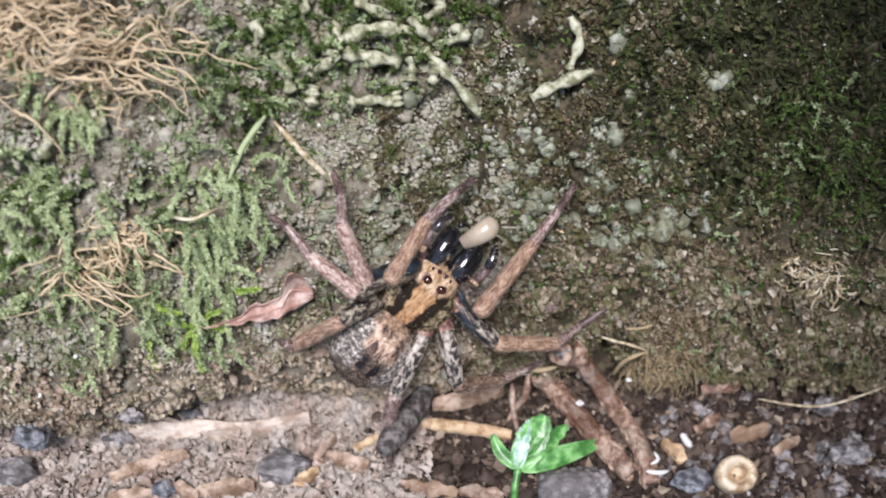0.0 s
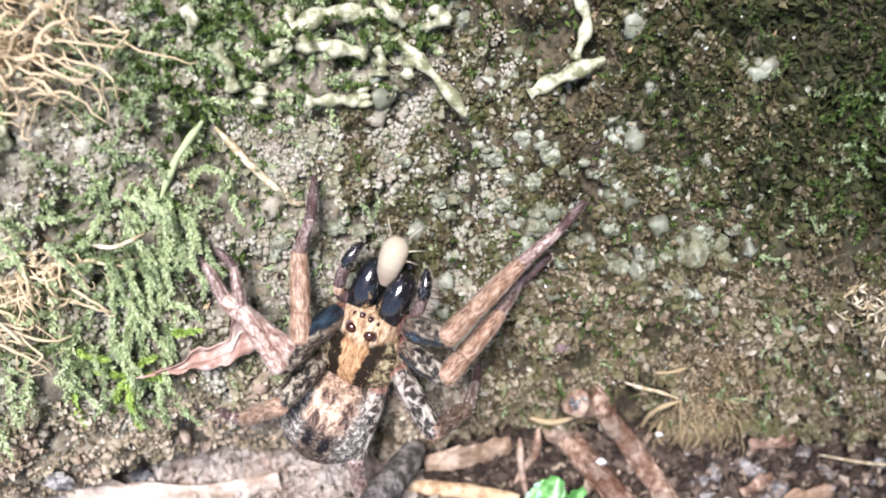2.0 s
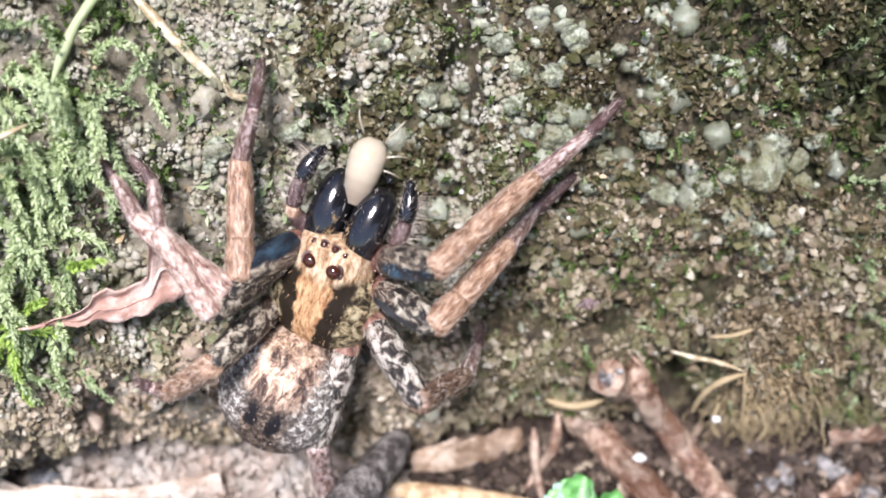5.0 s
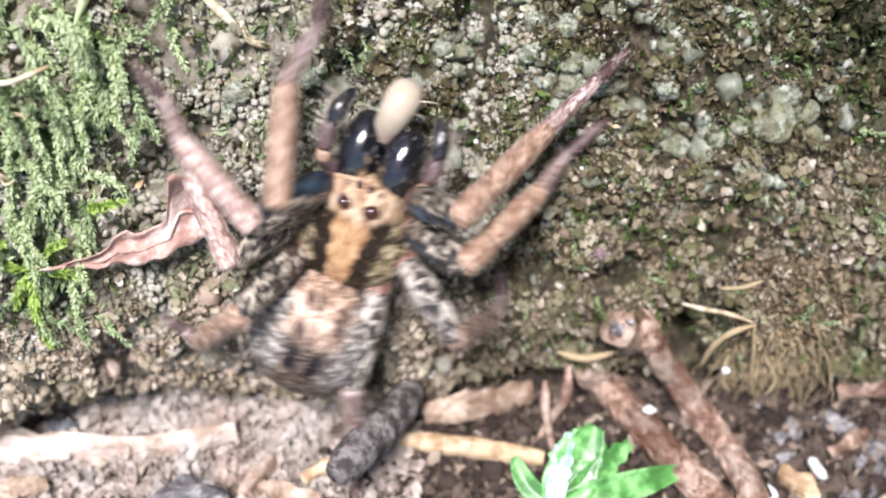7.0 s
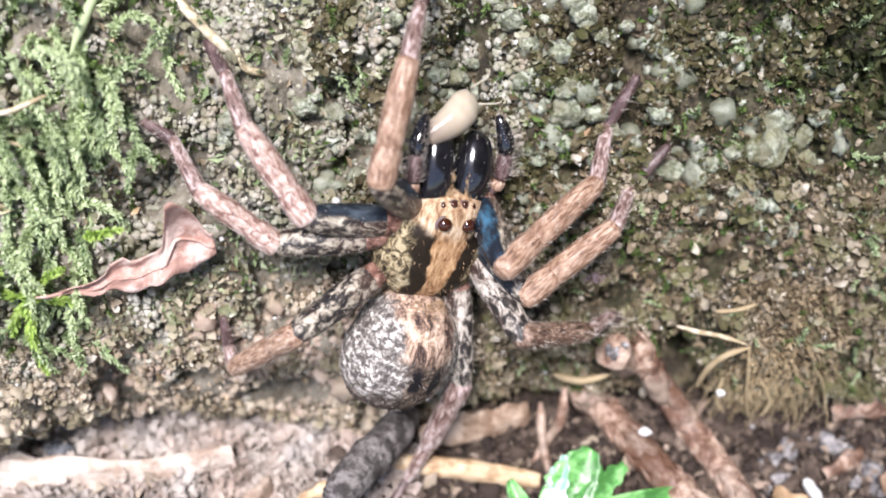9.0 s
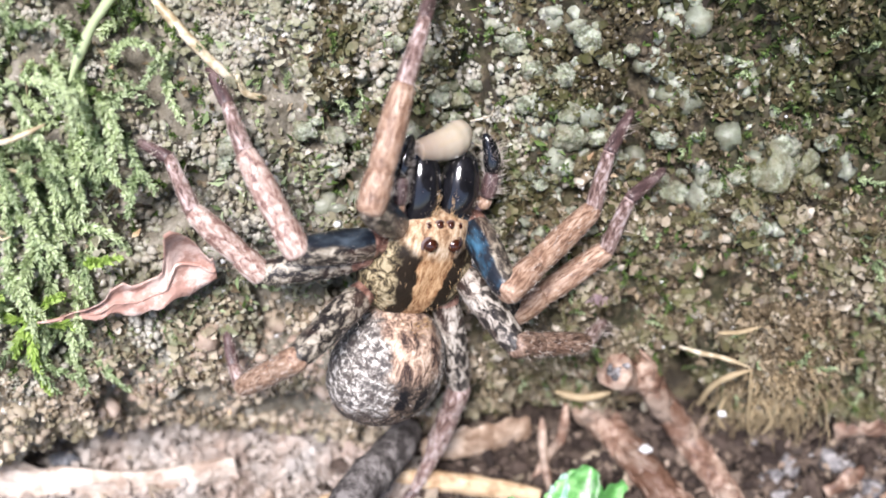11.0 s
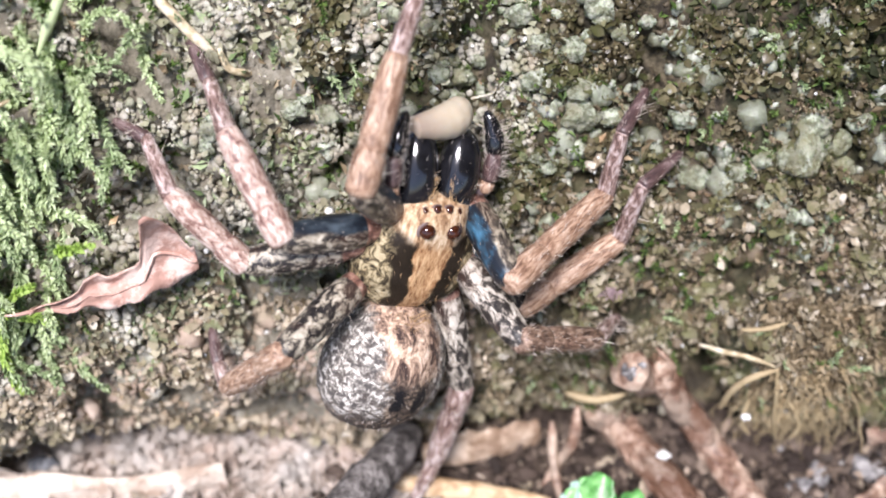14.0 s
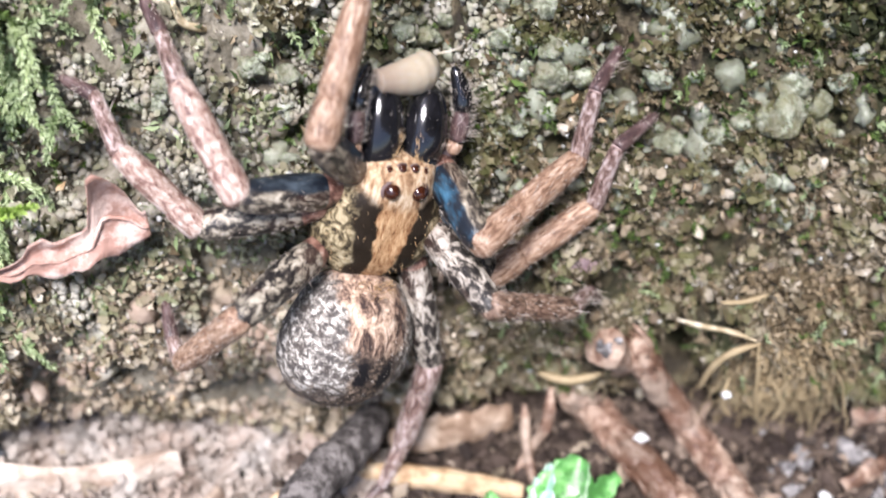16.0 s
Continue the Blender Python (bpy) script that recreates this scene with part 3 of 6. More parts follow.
n = 7500
stuff("quartz_grains", chunks(scatter_rock(n, -50, 5, 9, 50, -0.1, patchy(3, 6, -0.3)), sizes(n, 0.18, 0.5), 1, 0.45, 0.6), M_QUARTZ, "grey glassy quartz grains set in the rock", "sand grains", True)
bits = [crumb_mass(p, float(rng.uniform(0.6, 1.8)), 48, 0.8) for p in scatter_rock(400, -48, 6, 12, 46, 0.1, patchy(4, 5, -0.1))]
stuff("quartz_crust", joined(bits), M_CRUST, "pale grey-white crusts of weathered quartz on the rock", "quartz crust", True)
n = 500
stuff("quartz_grains", chunks(scatter_rock(n, -48, -4, 18, 42, -0.15, patchy(4, 5, 0.15)), sizes(n, 0.42, 0.35), 2, 0.3, 0.6), M_QUARTZ, "coarse grey glassy quartz grains set in the rock", "sand grains", True)
n = 2600
stuff("tan_grains", chunks(scatter_rock(n, -6, 52, 1, 20, 0.05, patchy(5, 5, -0.1)), sizes(n, 0.24, 0.45), 1, 0.3, 0.62), M_CRUMB, "tan and cream grains crumbling out of the rock", "sand grains", True)
n = 500
stuff("tan_grains", chunks(scatter_rock(n, 4, 46, 3, 18, 0.25, patchy(6, 4, 0.05)), sizes(n, 0.4, 0.35), 2, 0.3, 0.62), M_CRUMB, "coarse tan grains crumbling out of the rock", "sand grains", True)
n = 6500
stuff("mixed_grains", chunks(scatter_rock(n, -8, 54, 15, 50, -0.05, patchy(7, 6, -0.1)), sizes(n, 0.18, 0.5), 1, 0.42, 0.62), M_OLIVE, "small brown and olive grains set in the rock", "sand grains", True)
n = 700
stuff("algae_grains", chunks(scatter_rock(n, -8, 27, 16, 44, 0.0, patchy(8, 4, 0.2)), sizes(n, 0.4, 0.5), 2, 0.3, 0.62), M_GREENQ, "pale greenish quartz grains set in the rock", "sand grains", True)
for n, x0, x1, z0, z1, seed, big, mt, label in ((520, -34, 8, 15, 38, 51, 0.50, M_QUARTZ, "smooth grey-white quartz pebbles bedded in the rock"), (420, -8, 24, 15, 31, 52, 0.50, M_GREENQ, "smooth pale green quartz pebbles bedded in the rock"),
                                                (260, 6, 40, 4, 18, 53, 0.36, M_GREENQ, "small smooth quartz pebbles among tan grains"), (260, -40, 0, 3, 16, 54, 0.42, M_CRUST, "pale rounded crumbs bedded in the rock")):
    stuff("quartz_pebbles", chunks(scatter_rock(n, x0, x1, z0, z1, -0.25, heaps(seed, 3.2, 0.08)), sizes(n, big, 0.45, 2.4), 2, 0.26, 0.62), mt, label, "pebbles", True)
n = 7500
stuff("brown_crumbs", chunks(scatter_rock(n, -52, 2, -1, 15, 0.05, patchy(9, 5, -0.3)), sizes(n, 0.22, 0.6), 1, 0.35, 0.6), M_BROWN, "pinkish brown crumbs at the foot of the rock", "soil crumbs", True)
n = 8000
stuff("withered_leaflets", leaflets(np.array([on_rock(p[0], p[2], rng.uniform(0, 0.9))[0] for p in scatter_rock(n, -52, 4, 2, 17, 0, heaps(37, 2.6, -0.15))]), sizes(n, 0.34, 0.5, 2.4), 1.1), M_DUN, "soft heaps of dun withered leaflets on the rock", "dead moss", True)
n = 9500
stuff("withered_leaflets", leaflets(np.array([on_rock(p[0], p[2], rng.uniform(0, 0.8))[0] for p in scatter_rock(n, -52, 6, 14, 47, 0, heaps(39, 2.6, -0.05))]), sizes(n, 0.38, 0.45, 2.4), 1.1), M_SAGE, "grey-green withered leaflets on the rock", "dead moss", True)
n = 240
stuff("brown_crumbs", chunks(scatter_rock(n, -50, 0, -1, 14, 0.15), sizes(n, 0.5, 0.4), 2, 0.3, 0.6), M_BROWN, "coarse pinkish brown crumbs at the foot of the rock", "soil crumbs", True)

# withered leaflets heaped over the rock, with gaps between the heaps
def heaped(n, x0, x1, z0, z1, seed, size, lo, low, high):
    # sparse at upper right, where darkened moss carries the shade
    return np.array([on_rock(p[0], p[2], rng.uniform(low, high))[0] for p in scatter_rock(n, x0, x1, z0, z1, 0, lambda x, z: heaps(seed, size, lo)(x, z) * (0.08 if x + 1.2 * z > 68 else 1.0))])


n = 2600
stuff("soft_grains", chunks(heaped(n, 3, 49, 2, 20, 31, 2.3, 0.02, 0.0, 0.9), sizes(n, 0.21, 0.4, 2.0), 1, 0.22, 0.5), M_LEAFLET, "rounded tan and olive grains heaped on the rock", "sand grains", True)
n = 1200
stuff("soft_grains", chunks(heaped(n, -8, 54, 17, 49, 33, 2.8, 0.0, 0.0, 0.8), sizes(n, 0.25, 0.45, 2.2), 1, 0.22, 0.5), M_DIMLEAFLET, "rounded olive grains heaped on the rock, darkened for shade", "sand grains", True)
n = 8000
stuff("withered_leaflets", leaflets(heaped(n, 3, 49, 2, 20, 31, 2.3, 0.02, 0.0, 1.1), sizes(n, 0.52, 0.45, 2.2)), M_LEAFLET, "heaps of tan and olive withered moss leaflets on the rock", "dead moss", True)
n = 15000
stuff("withered_leaflets", leaflets(heaped(n, -8, 54, 17, 49, 33, 2.8, 0.0, 0.0, 1.0), sizes(n, 0.38, 0.45, 2.4), 1.1), M_DIMLEAFLET, "olive and brown withered moss leaflets on the rock, darkened for shade", "dead moss", True)

# leafy flakes of dead and living moss
n = 5000
# few flakes at upper right, so the shade-coloured moss shows
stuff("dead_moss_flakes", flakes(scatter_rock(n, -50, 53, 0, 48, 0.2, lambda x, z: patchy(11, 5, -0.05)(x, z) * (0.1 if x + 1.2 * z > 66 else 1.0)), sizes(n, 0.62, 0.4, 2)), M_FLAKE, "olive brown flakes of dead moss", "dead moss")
n = 2600
stuff("dead_moss_flakes", flakes(scatter_rock(n, 2, 48, 2, 20, 0.3, patchy(15, 4, -0.2)), sizes(n, 0.5, 0.35, 2)), M_FLAKE, "curled olive flakes of dead moss among the grains", "dead moss")
n = 4200
stuff("dead_moss_flakes", flakes(scatter_rock(n, 20.5, 28, 3, 13, 0.5), sizes(n, 0.7, 0.35, 2)), M_FLAKE, "ragged cushion of brown dead moss round the roots", "dead moss")
n = 3500
stuff("moss_leaves", flakes(scatter_rock(n, -50, 53, 14, 49, 0.25, lambda x, z: patchy(12, 5, 0.08)(x, z) * (1.0 if x > -10 else 0.35)), sizes(n, 0.55, 0.4, 2), 0.4), M_DEEPMOSS, "dark green moss leaves creeping over the rock", "moss")
# moss colour with the shade of the upper right painted in, denser towards that corner
M_SHADEMOSS = grainy("shaded_moss", evenly((0.008, 0.010, 0.004), (0.022, 0.027, 0.010), (0.05, 0.055, 0.02), (0.12, 0.13, 0.05)), 1500, 0.7, 0.25, 0.2, 0.00005, "island", 0.4)
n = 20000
stuff("moss_leaves", flakes(scatter_rock(n, 14, 54, 23, 50, 0.2, lambda x, z: np.clip((x + 1.2 * z - 46) / 16, 0.04, 1)), sizes(n, 0.75, 0.4, 2), 0.55), M_SHADEMOSS, "olive moss mat coloured blackish to shade the upper right rock", "moss")
n = 2400
stuff("moss_leaves", flakes(scatter_rock(n, -50, 0, 12, 49, 0.3, patchy(13, 5, 0.1)), sizes(n, 0.6, 0.4, 2), 0.4), M_MOSS, "bright green moss leaves creeping over the rock", "moss")


# ---- moss ----
def frond(at, ahead, length, leaf, droop=0.35, thin=0.055, per=3):
    """A leafy moss shoot (mm): a fine stem with rows of small pointed leaves."""
    d = np.asarray(ahead, float)
    d = d / np.linalg.norm(d)
    count = max(5, int(length / 0.16))
    p, pts = np.asarray(at, float), []
    for i in range(count + 1):
        pts.append(p)
        d = d + np.array((rng.normal(0, 0.09), rng.normal(0, 0.09), rng.normal(0, 0.09) - droop * 0.05))
        d = d / np.linalg.norm(d)
        p = p + d * length / count
    pts = np.array(pts)
    stem = sweep(pts, np.linspace(thin, thin * 0.4, len(pts)), 4)
    along = np.gradient(pts, axis=0)
    along /= np.linalg.norm(along, axis=1, keepdims=True)
    base = np.repeat(pts, per, 0)
    side = rng.normal(size=base.shape)
    side -= (side * np.repeat(along, per, 0)).sum(1, keepdims=True) * np.repeat(along, per, 0)
    side /= np.linalg.norm(side, axis=1, keepdims=True)
    taper = np.repeat(np.linspace(1.0, 0.55, len(pts)), per)
    return joined([stem, flakes(base, leaf * taper * rng.uniform(0.7, 1.2, len(base)), 0.48, 0.3, side * rng.uniform(0.4, 1.2, (len(base), 1)) + np.repeat(along, per, 0) * 0.75 + rng.normal(0, 0.25, base.shape))])


def moss_clump(name, spots, count, spread, length, leaf, material, label, lift=0.8, droop=0.35):
    """Shoots round several spots (mm) on the rock."""
    bits = []
    for s in spots:
        for _ in range(count):
            x, z = s[0] + rng.normal(0, spread), s[2] + rng.normal(0, spread)
            p, nrm = on_rock(x, max(z, 0.5), 0.1)
            d = nrm * lift + rng.normal(0, 0.75, 3) * np.array((1, 0.4, 1))
            bits.append(frond(p, d, length * rng.uniform(0.5, 1.25), leaf, droop))
    return stuff(name, joined(bits), material, label, "moss")


moss_clump("moss", [(-25.0, 7.3, 27.4), (-28.1, 5.8, 26.7), (-22.4, 8.7, 28.2)], 12, 1.6, 3.0, 0.65, M_MOSS, "bright green feathery moss on the rock")
moss_clump("moss", [(-25.0, 7.3, 27.4), (-28.1, 5.8, 26.7), (-22.4, 8.7, 28.2)], 6, 2.4, 2.6, 0.6, M_DEEPMOSS, "deep green feathery moss on the rock")
moss_clump("moss", [(-26.1, 1.8, 18.9), (-27.0, 1.0, 17.0), (-24.5, 0.5, 15.5)], 8, 1.2, 4.0, 0.75, M_MOSS, "yellow-green moss shoots hanging from the rock", 0.8, 1.6)
moss_clump("moss", [(-40.9, 5.6, 30.3), (-41.9, 2.7, 26.3), (-39.2, 6.9, 32.0)], 7, 2.2, 3.4, 0.68, M_DEEPMOSS, "dark green moss cushion on the rock")
moss_clump("moss", [(-40.9, 5.6, 30.3), (-41.9, 2.7, 26.3), (-39.2, 6.9, 32.0)], 18, 2.4, 3.4, 0.9, M_PALEMOSS, "pale green moss shoots on the rock")
moss_clump("moss", [(-11.7, 21.6, 39.6), (-18.0, 19.6, 39.2), (-6.3, 22.6, 39.5), (-22.1, 17.5, 38.3), (-0.9, 22.8, 38.7)], 28, 2.3, 3.2, 0.7, M_DEEPMOSS, "thick deep green moss cushion on the rock")
moss_clump("moss", [(-11.7, 21.6, 39.6), (-18.0, 19.6, 39.2), (-6.3, 22.6, 39.5), (-22.1, 17.5, 38.3), (-25.1, 15.5, 37.2)], 15, 2.4, 3.4, 0.7, M_MOSS, "bright green moss cushion on the rock")
moss_clump("moss", [(-15.9, 17.0, 35.9), (-8.5, 19.0, 36.3), (-19.6, 15.0, 34.9), (-20.7, 12.7, 32.6)], 14, 2.0, 2.4, 0.6, M_DEEPMOSS, "low dark green moss on the rock")
moss_clump("moss", [(-11.7, 13.6, 30.9), (-6.2, 11.8, 27.1), (27.7, 14.4, 27.2), (21.3, 14.8, 27.5), (31.3, 13.3, 25.9), (29.6, 8.4, 17.7)], 9, 1.8, 1.6, 0.5, M_MOSS, "small tufts of bright green moss on the rock")
moss_clump("moss", [(33.7, 15.7, 29.3), (38.0, 16.6, 30.9), (42.2, 12.4, 26.3)], 40, 2.6, 2.4, 0.6, M_DEEPMOSS, "dark green moss patch on the rock")
moss_clump("moss", [(33.7, 15.7, 29.3), (38.0, 16.6, 30.9)], 10, 2.2, 2.2, 0.55, M_MOSS, "yellow-green moss patch on the rock")
moss_clump("moss", [(23.8, 5.3, 9.0)], 4, 0.5, 3.4, 0.55, M_MOSS, "single bright green moss shoots among roots", 0.3, -0.8)
moss_clump("moss", [(33.0, 0.0, 1.0), (38.9, -1.3, 0.3)], 6, 0.8, 1.6, 0.5, M_MOSS, "small green moss tuft at the foot of the rock")
moss_clump("moss", [(-40.0, 3.0, 27.0), (-33.0, 4.0, 26.0), (-37.0, 3.0, 22.0), (-31.0, 3.0, 22.0), (-36.0, 5.0, 29.0), (-29.0, 7.0, 31.0)], 8, 1.8, 3.2, 0.7, M_PALEMOSS, "pale green feathery moss on the rock")
moss_clump("moss", [(-33.0, 4.0, 24.0), (-38.0, 3.0, 24.0), (-28.0, 2.5, 21.5), (-31.0, 6.0, 29.0), (-24.0, 9.0, 30.5)], 7, 1.8, 2.8, 0.65, M_MOSS, "yellow-green feathery moss on the rock")
moss_clump("moss", [(-33.0, 4.0, 24.0), (-38.0, 3.0, 20.0), (-28.0, 2.5, 23.5)], 8, 2.4, 2.0, 0.5, M_DEEPMOSS, "dark green feathery moss on the rock")
moss_clump("moss", [(-29.0, 1.5, 19.5), (-32.0, 1.0, 17.5), (-36.0, 0.0, 16.0)], 4, 1.4, 4.0, 0.7, M_PALEMOSS, "pale moss shoots hanging from the rock", 0.8, 1.8)
bits = []
for _ in range(1300):
    x, z = rng.uniform(-48, 50), rng.uniform(14, 47)
    if noise.noise(Vector((x / 8, z / 8, 21))) < -0.05:
        continue
    p, nrm = on_rock(x, z, 0.1)
    bits.append(frond(p, nrm + rng.normal(0, 0.6, 3), rng.uniform(0.6, 1.6), 0.42))
stuff("moss", joined(bits), M_DEEPMOSS, "scattered tiny green moss shoots on the rock", "moss")
bits = []
for _ in range(160):
    x, z = rng.uniform(5, 46), rng.uniform(4, 19)
    p, nrm = on_rock(x, z, 0.2)
    bits.append(frond(p, nrm + rng.normal(0, 0.6, 3), rng.uniform(0.6, 1.8), 0.42))
stuff("moss", joined(bits), M_DEEPMOSS, "scattered green moss shoots among the grains", "moss")


for number, lengthy, material, label in ((520, 1.7, M_LEAFLET, "dry olive-tan moss shoots among the leaflets"), (300, 1.5, M_FLAKE, "dry brown moss shoots among the leaflets"), (170, 1.4, M_MOSS, "small fresh green moss shoots among the leaflets")):
    bits = []
    while len(bits) < number:
        x, z = rng.uniform(3, 50), rng.uniform(3, 25)
        if noise.noise(Vector((x / 5, z / 3, number))) > -0.05:
            p, nrm = on_rock(x, z, 0.2)
            bits.append(frond(p, nrm + rng.normal(0, 0.7, 3), lengthy * rng.uniform(0.5, 1.2), 0.4))
    stuff("moss", joined(bits), material, label, "moss")


def moss_cords(spots, count, spread, length, material, label):
    """Long pale shoots with small tight leaves that hang down like braids."""
    bits = []
    for s in spots:
        for _ in range(count):
            p, nrm = on_rock(s[0] + rng.normal(0, spread), max(1, s[2] + rng.normal(0, spread)), 0.3)
            bits.append(frond(p, nrm + rng.normal(0, 0.45, 3), length * rng.uniform(0.6, 1.2), 0.62, 2.4, 0.12, 7))
    return stuff("moss", joined(bits), material, label, "moss")


moss_cords([(-22.1, 8.6, 27.9), (-25.8, 4.2, 23.2), (-25.1, 2.9, 20.5), (-23.1, 9.6, 29.6), (-21.2, 9.7, 29.1), (-25.3, 6.0, 25.7), (-24.5, 7.7, 27.8), (-22.9, 6.5, 25.3)], 6, 1.9, 5.5, M_PALEMOSS, "long pale braided moss shoots hanging from the rock")
moss_cords([(-22.1, 8.6, 27.9), (-25.8, 4.2, 23.2), (-25.1, 2.9, 20.5), (-23.1, 9.6, 29.6), (-21.2, 9.7, 29.1), (-25.3, 6.0, 25.7), (-24.5, 7.7, 27.8), (-22.9, 6.5, 25.3)], 3, 2.2, 4.5, M_MOSS, "green braided moss shoots hanging from the rock")
moss_clump("moss", [(23.2, 4.0, 7.0), (22.6, 4.0, 8.8), (24.5, 4.0, 9.0), (25.5, 4.0, 6.5), (22.9, 4.0, 5.6)], 34, 1.0, 1.7, 0.45, M_ROOT, "fuzzy yellow-brown dead moss shoots round the roots", 0.9, 0.9)
moss_cords([(-24.9, 1.4, 17.4), (-24.3, 1.2, 16.5)], 2, 0.5, 5.0, M_MOSS, "long bright green moss shoots hanging over crumbs")


moss_clump("moss", [(-11.7, 21.6, 39.6), (-6.3, 22.6, 39.5), (-18.0, 19.6, 39.2), (-25.1, 15.5, 37.2)], 16, 2.6, 3.0, 0.7, M_PALEMOSS, "pale grey-green moss cushion on the rock")


def braid(spots, leaf, thin, per):
    """A leafy shoot along a line (mm), with tight leaves all round."""
    span = float(np.linalg.norm(np.diff(np.asarray(spots, float), axis=0), axis=1).sum())
    pts = bend(spots, max(8, int(span / 0.14)))
    along = np.gradient(pts, axis=0)
    along /= np.linalg.norm(along, axis=1, keepdims=True)
    base, ahead = np.repeat(pts, per, 0), np.repeat(along, per, 0)
    side = rng.normal(size=base.shape)
    side -= (side * ahead).sum(1, keepdims=True) * ahead
    side /= np.linalg.norm(side, axis=1, keepdims=True)
    taper = np.repeat(np.interp(np.linspace(0, 1, len(pts)), [0, 0.2, 0.75, 1], [0.7, 1, 0.9, 0.4]), per)
    return joined([sweep(pts, np.linspace(thin, thin * 0.5, len(pts)), 5), flakes(base, leaf * taper * rng.uniform(0.7, 1.2, len(base)), 0.5, 0.3, side * 0.75 + ahead * 0.9)])


def braided_shoot(spots, leaf, thin, per, material, label):
    return tagged(part("moss_shoot", braid(spots, leaf, thin, per), material, smooth=False), label, "moss", "large moss shoots on the rock")


for spots in ([(-29.9, 5.0, 31.0), (-28.9, 4.8, 28.2), (-27.9, 4.4, 25.6)], [(-24.2, 6.8, 32.4), (-23.3, 6.3, 28.9), (-22.1, 5.8, 26.3)], [(-22.6, 7.2, 33.2), (-20.9, 6.8, 32.4), (-21.3, 6.3, 29.6)], [(-43.6, 4.2, 32.0), (-40.5, 4.0, 32.6), (-39.0, 3.6, 31.4)],
              [(-41.8, 4.0, 31.2), (-40.9, 3.6, 28.6), (-40.4, 3.2, 26.6)], [(-33.4, 5.2, 31.4), (-32.2, 4.4, 28.8), (-31.8, 3.6, 26.4)], [(-37.8, 4.6, 31.6), (-36.6, 3.8, 28.6), (-36.8, 3.0, 26.0)]):
    braided_shoot(spots, 0.55, 0.16, 7, M_PALEMOSS, "large pale green braided moss shoot hanging on the rock")
hub = (-25.6, 0.9, 18.4)
for spots in ([hub, (-27.0, 0.6, 19.2), (-28.4, 0.9, 19.4)], [hub, (-24.2, 0.9, 18.3), (-22.6, 1.0, 17.6)], [hub, (-25.9, -0.4, 16.0), (-25.5, -1.2, 13.2)], [hub, (-26.6, 0.2, 17.4), (-27.1, -0.2, 16.0)], [hub, (-24.6, 1.0, 20.0), (-23.0, 1.2, 21.0)],
              [(-21.6, 2.4, 22.6), (-20.6, 2.0, 23.2), (-19.0, 1.8, 23.9)], [(-29.6, 1.4, 21.6), (-28.2, 1.0, 21.2), (-26.8, 1.0, 20.8)], [(-30.0, 0.4, 18.0), (-30.4, -0.6, 15.6), (-30.0, -1.2, 13.8)]):
    braided_shoot(spots, 0.6, 0.13, 6, M_FRESH, "fresh yellow-green moss shoot standing off the rock")


# ---- lichen, fibres, roots, straw ----
def lichen(spots, width, seed):
    p = bend(spots, 16)
    k = np.array([0.75 + 0.25 * math.sin(i * 1.1 + seed) for i in range(16)])
    k[-1] *= 0.6
    ob = part("lichen_branch", sweep(p, width * k, 10, 0.35, seed), M_LICHEN)
    return tagged(ob, "pale olive curled lichen branch on the rock", "lichen", "lichen branches on the moss")


for seed, (spots, width) in enumerate((
        ([(-17.4, 18.4, 38.9), (-16.6, 17.1, 37.3), (-16.1, 15.9, 35.9)], 0.75), ([(-10.6, 16.1, 34.6), (-8.4, 16.4, 34.5), (-6.3, 16.6, 34.2)], 0.62), ([(-3.6, 20.2, 37.5), (-0.8, 18.6, 35.4), (2.0, 16.5, 32.5)], 0.65), ([(-11.6, 19.8, 38.8), (-8.5, 21.1, 39.4), (-4.2, 21.4, 38.9)], 0.85), ([(-11.6, 19.1, 38.0), (-9.0, 19.2, 37.6), (-5.8, 19.2, 36.9)], 0.8),
        ([(-4.7, 19.7, 37.2), (-4.7, 18.0, 35.5)], 0.7), ([(-6.3, 17.3, 35.0), (-6.0, 16.3, 33.8)], 0.75), ([(-2.5, 19.5, 36.7), (-2.7, 18.0, 35.1)], 0.65), ([(-14.0, 16.7, 36.2), (-14.3, 15.3, 34.7)], 0.8), ([(7.0, 17.9, 33.5), (9.5, 18.9, 34.4), (13.1, 20.0, 35.3)], 0.75), ([(10.6, 23.5, 39.1), (11.6, 22.0, 37.5), (10.6, 19.9, 35.4)], 0.6))):
    lichen(spots, width, seed)
for seed, (x, z) in enumerate(((-12, 39), (-9.5, 40.5), (-3, 40), (-15, 41), (-1, 38), (-34, 36.5), (-37.5, 35.5), (-13, 37.5), (-5, 38.8), (-20, 40))):
    a, nrm = on_rock(x, z, 0.8)
    lichen([a, a + nrm * 1.6 + (rng.normal(0, 0.8), 0, -0.8), a + nrm * 1.5 + (rng.normal(0, 1.4), 0, -2.6)], 0.6, seed + 20)


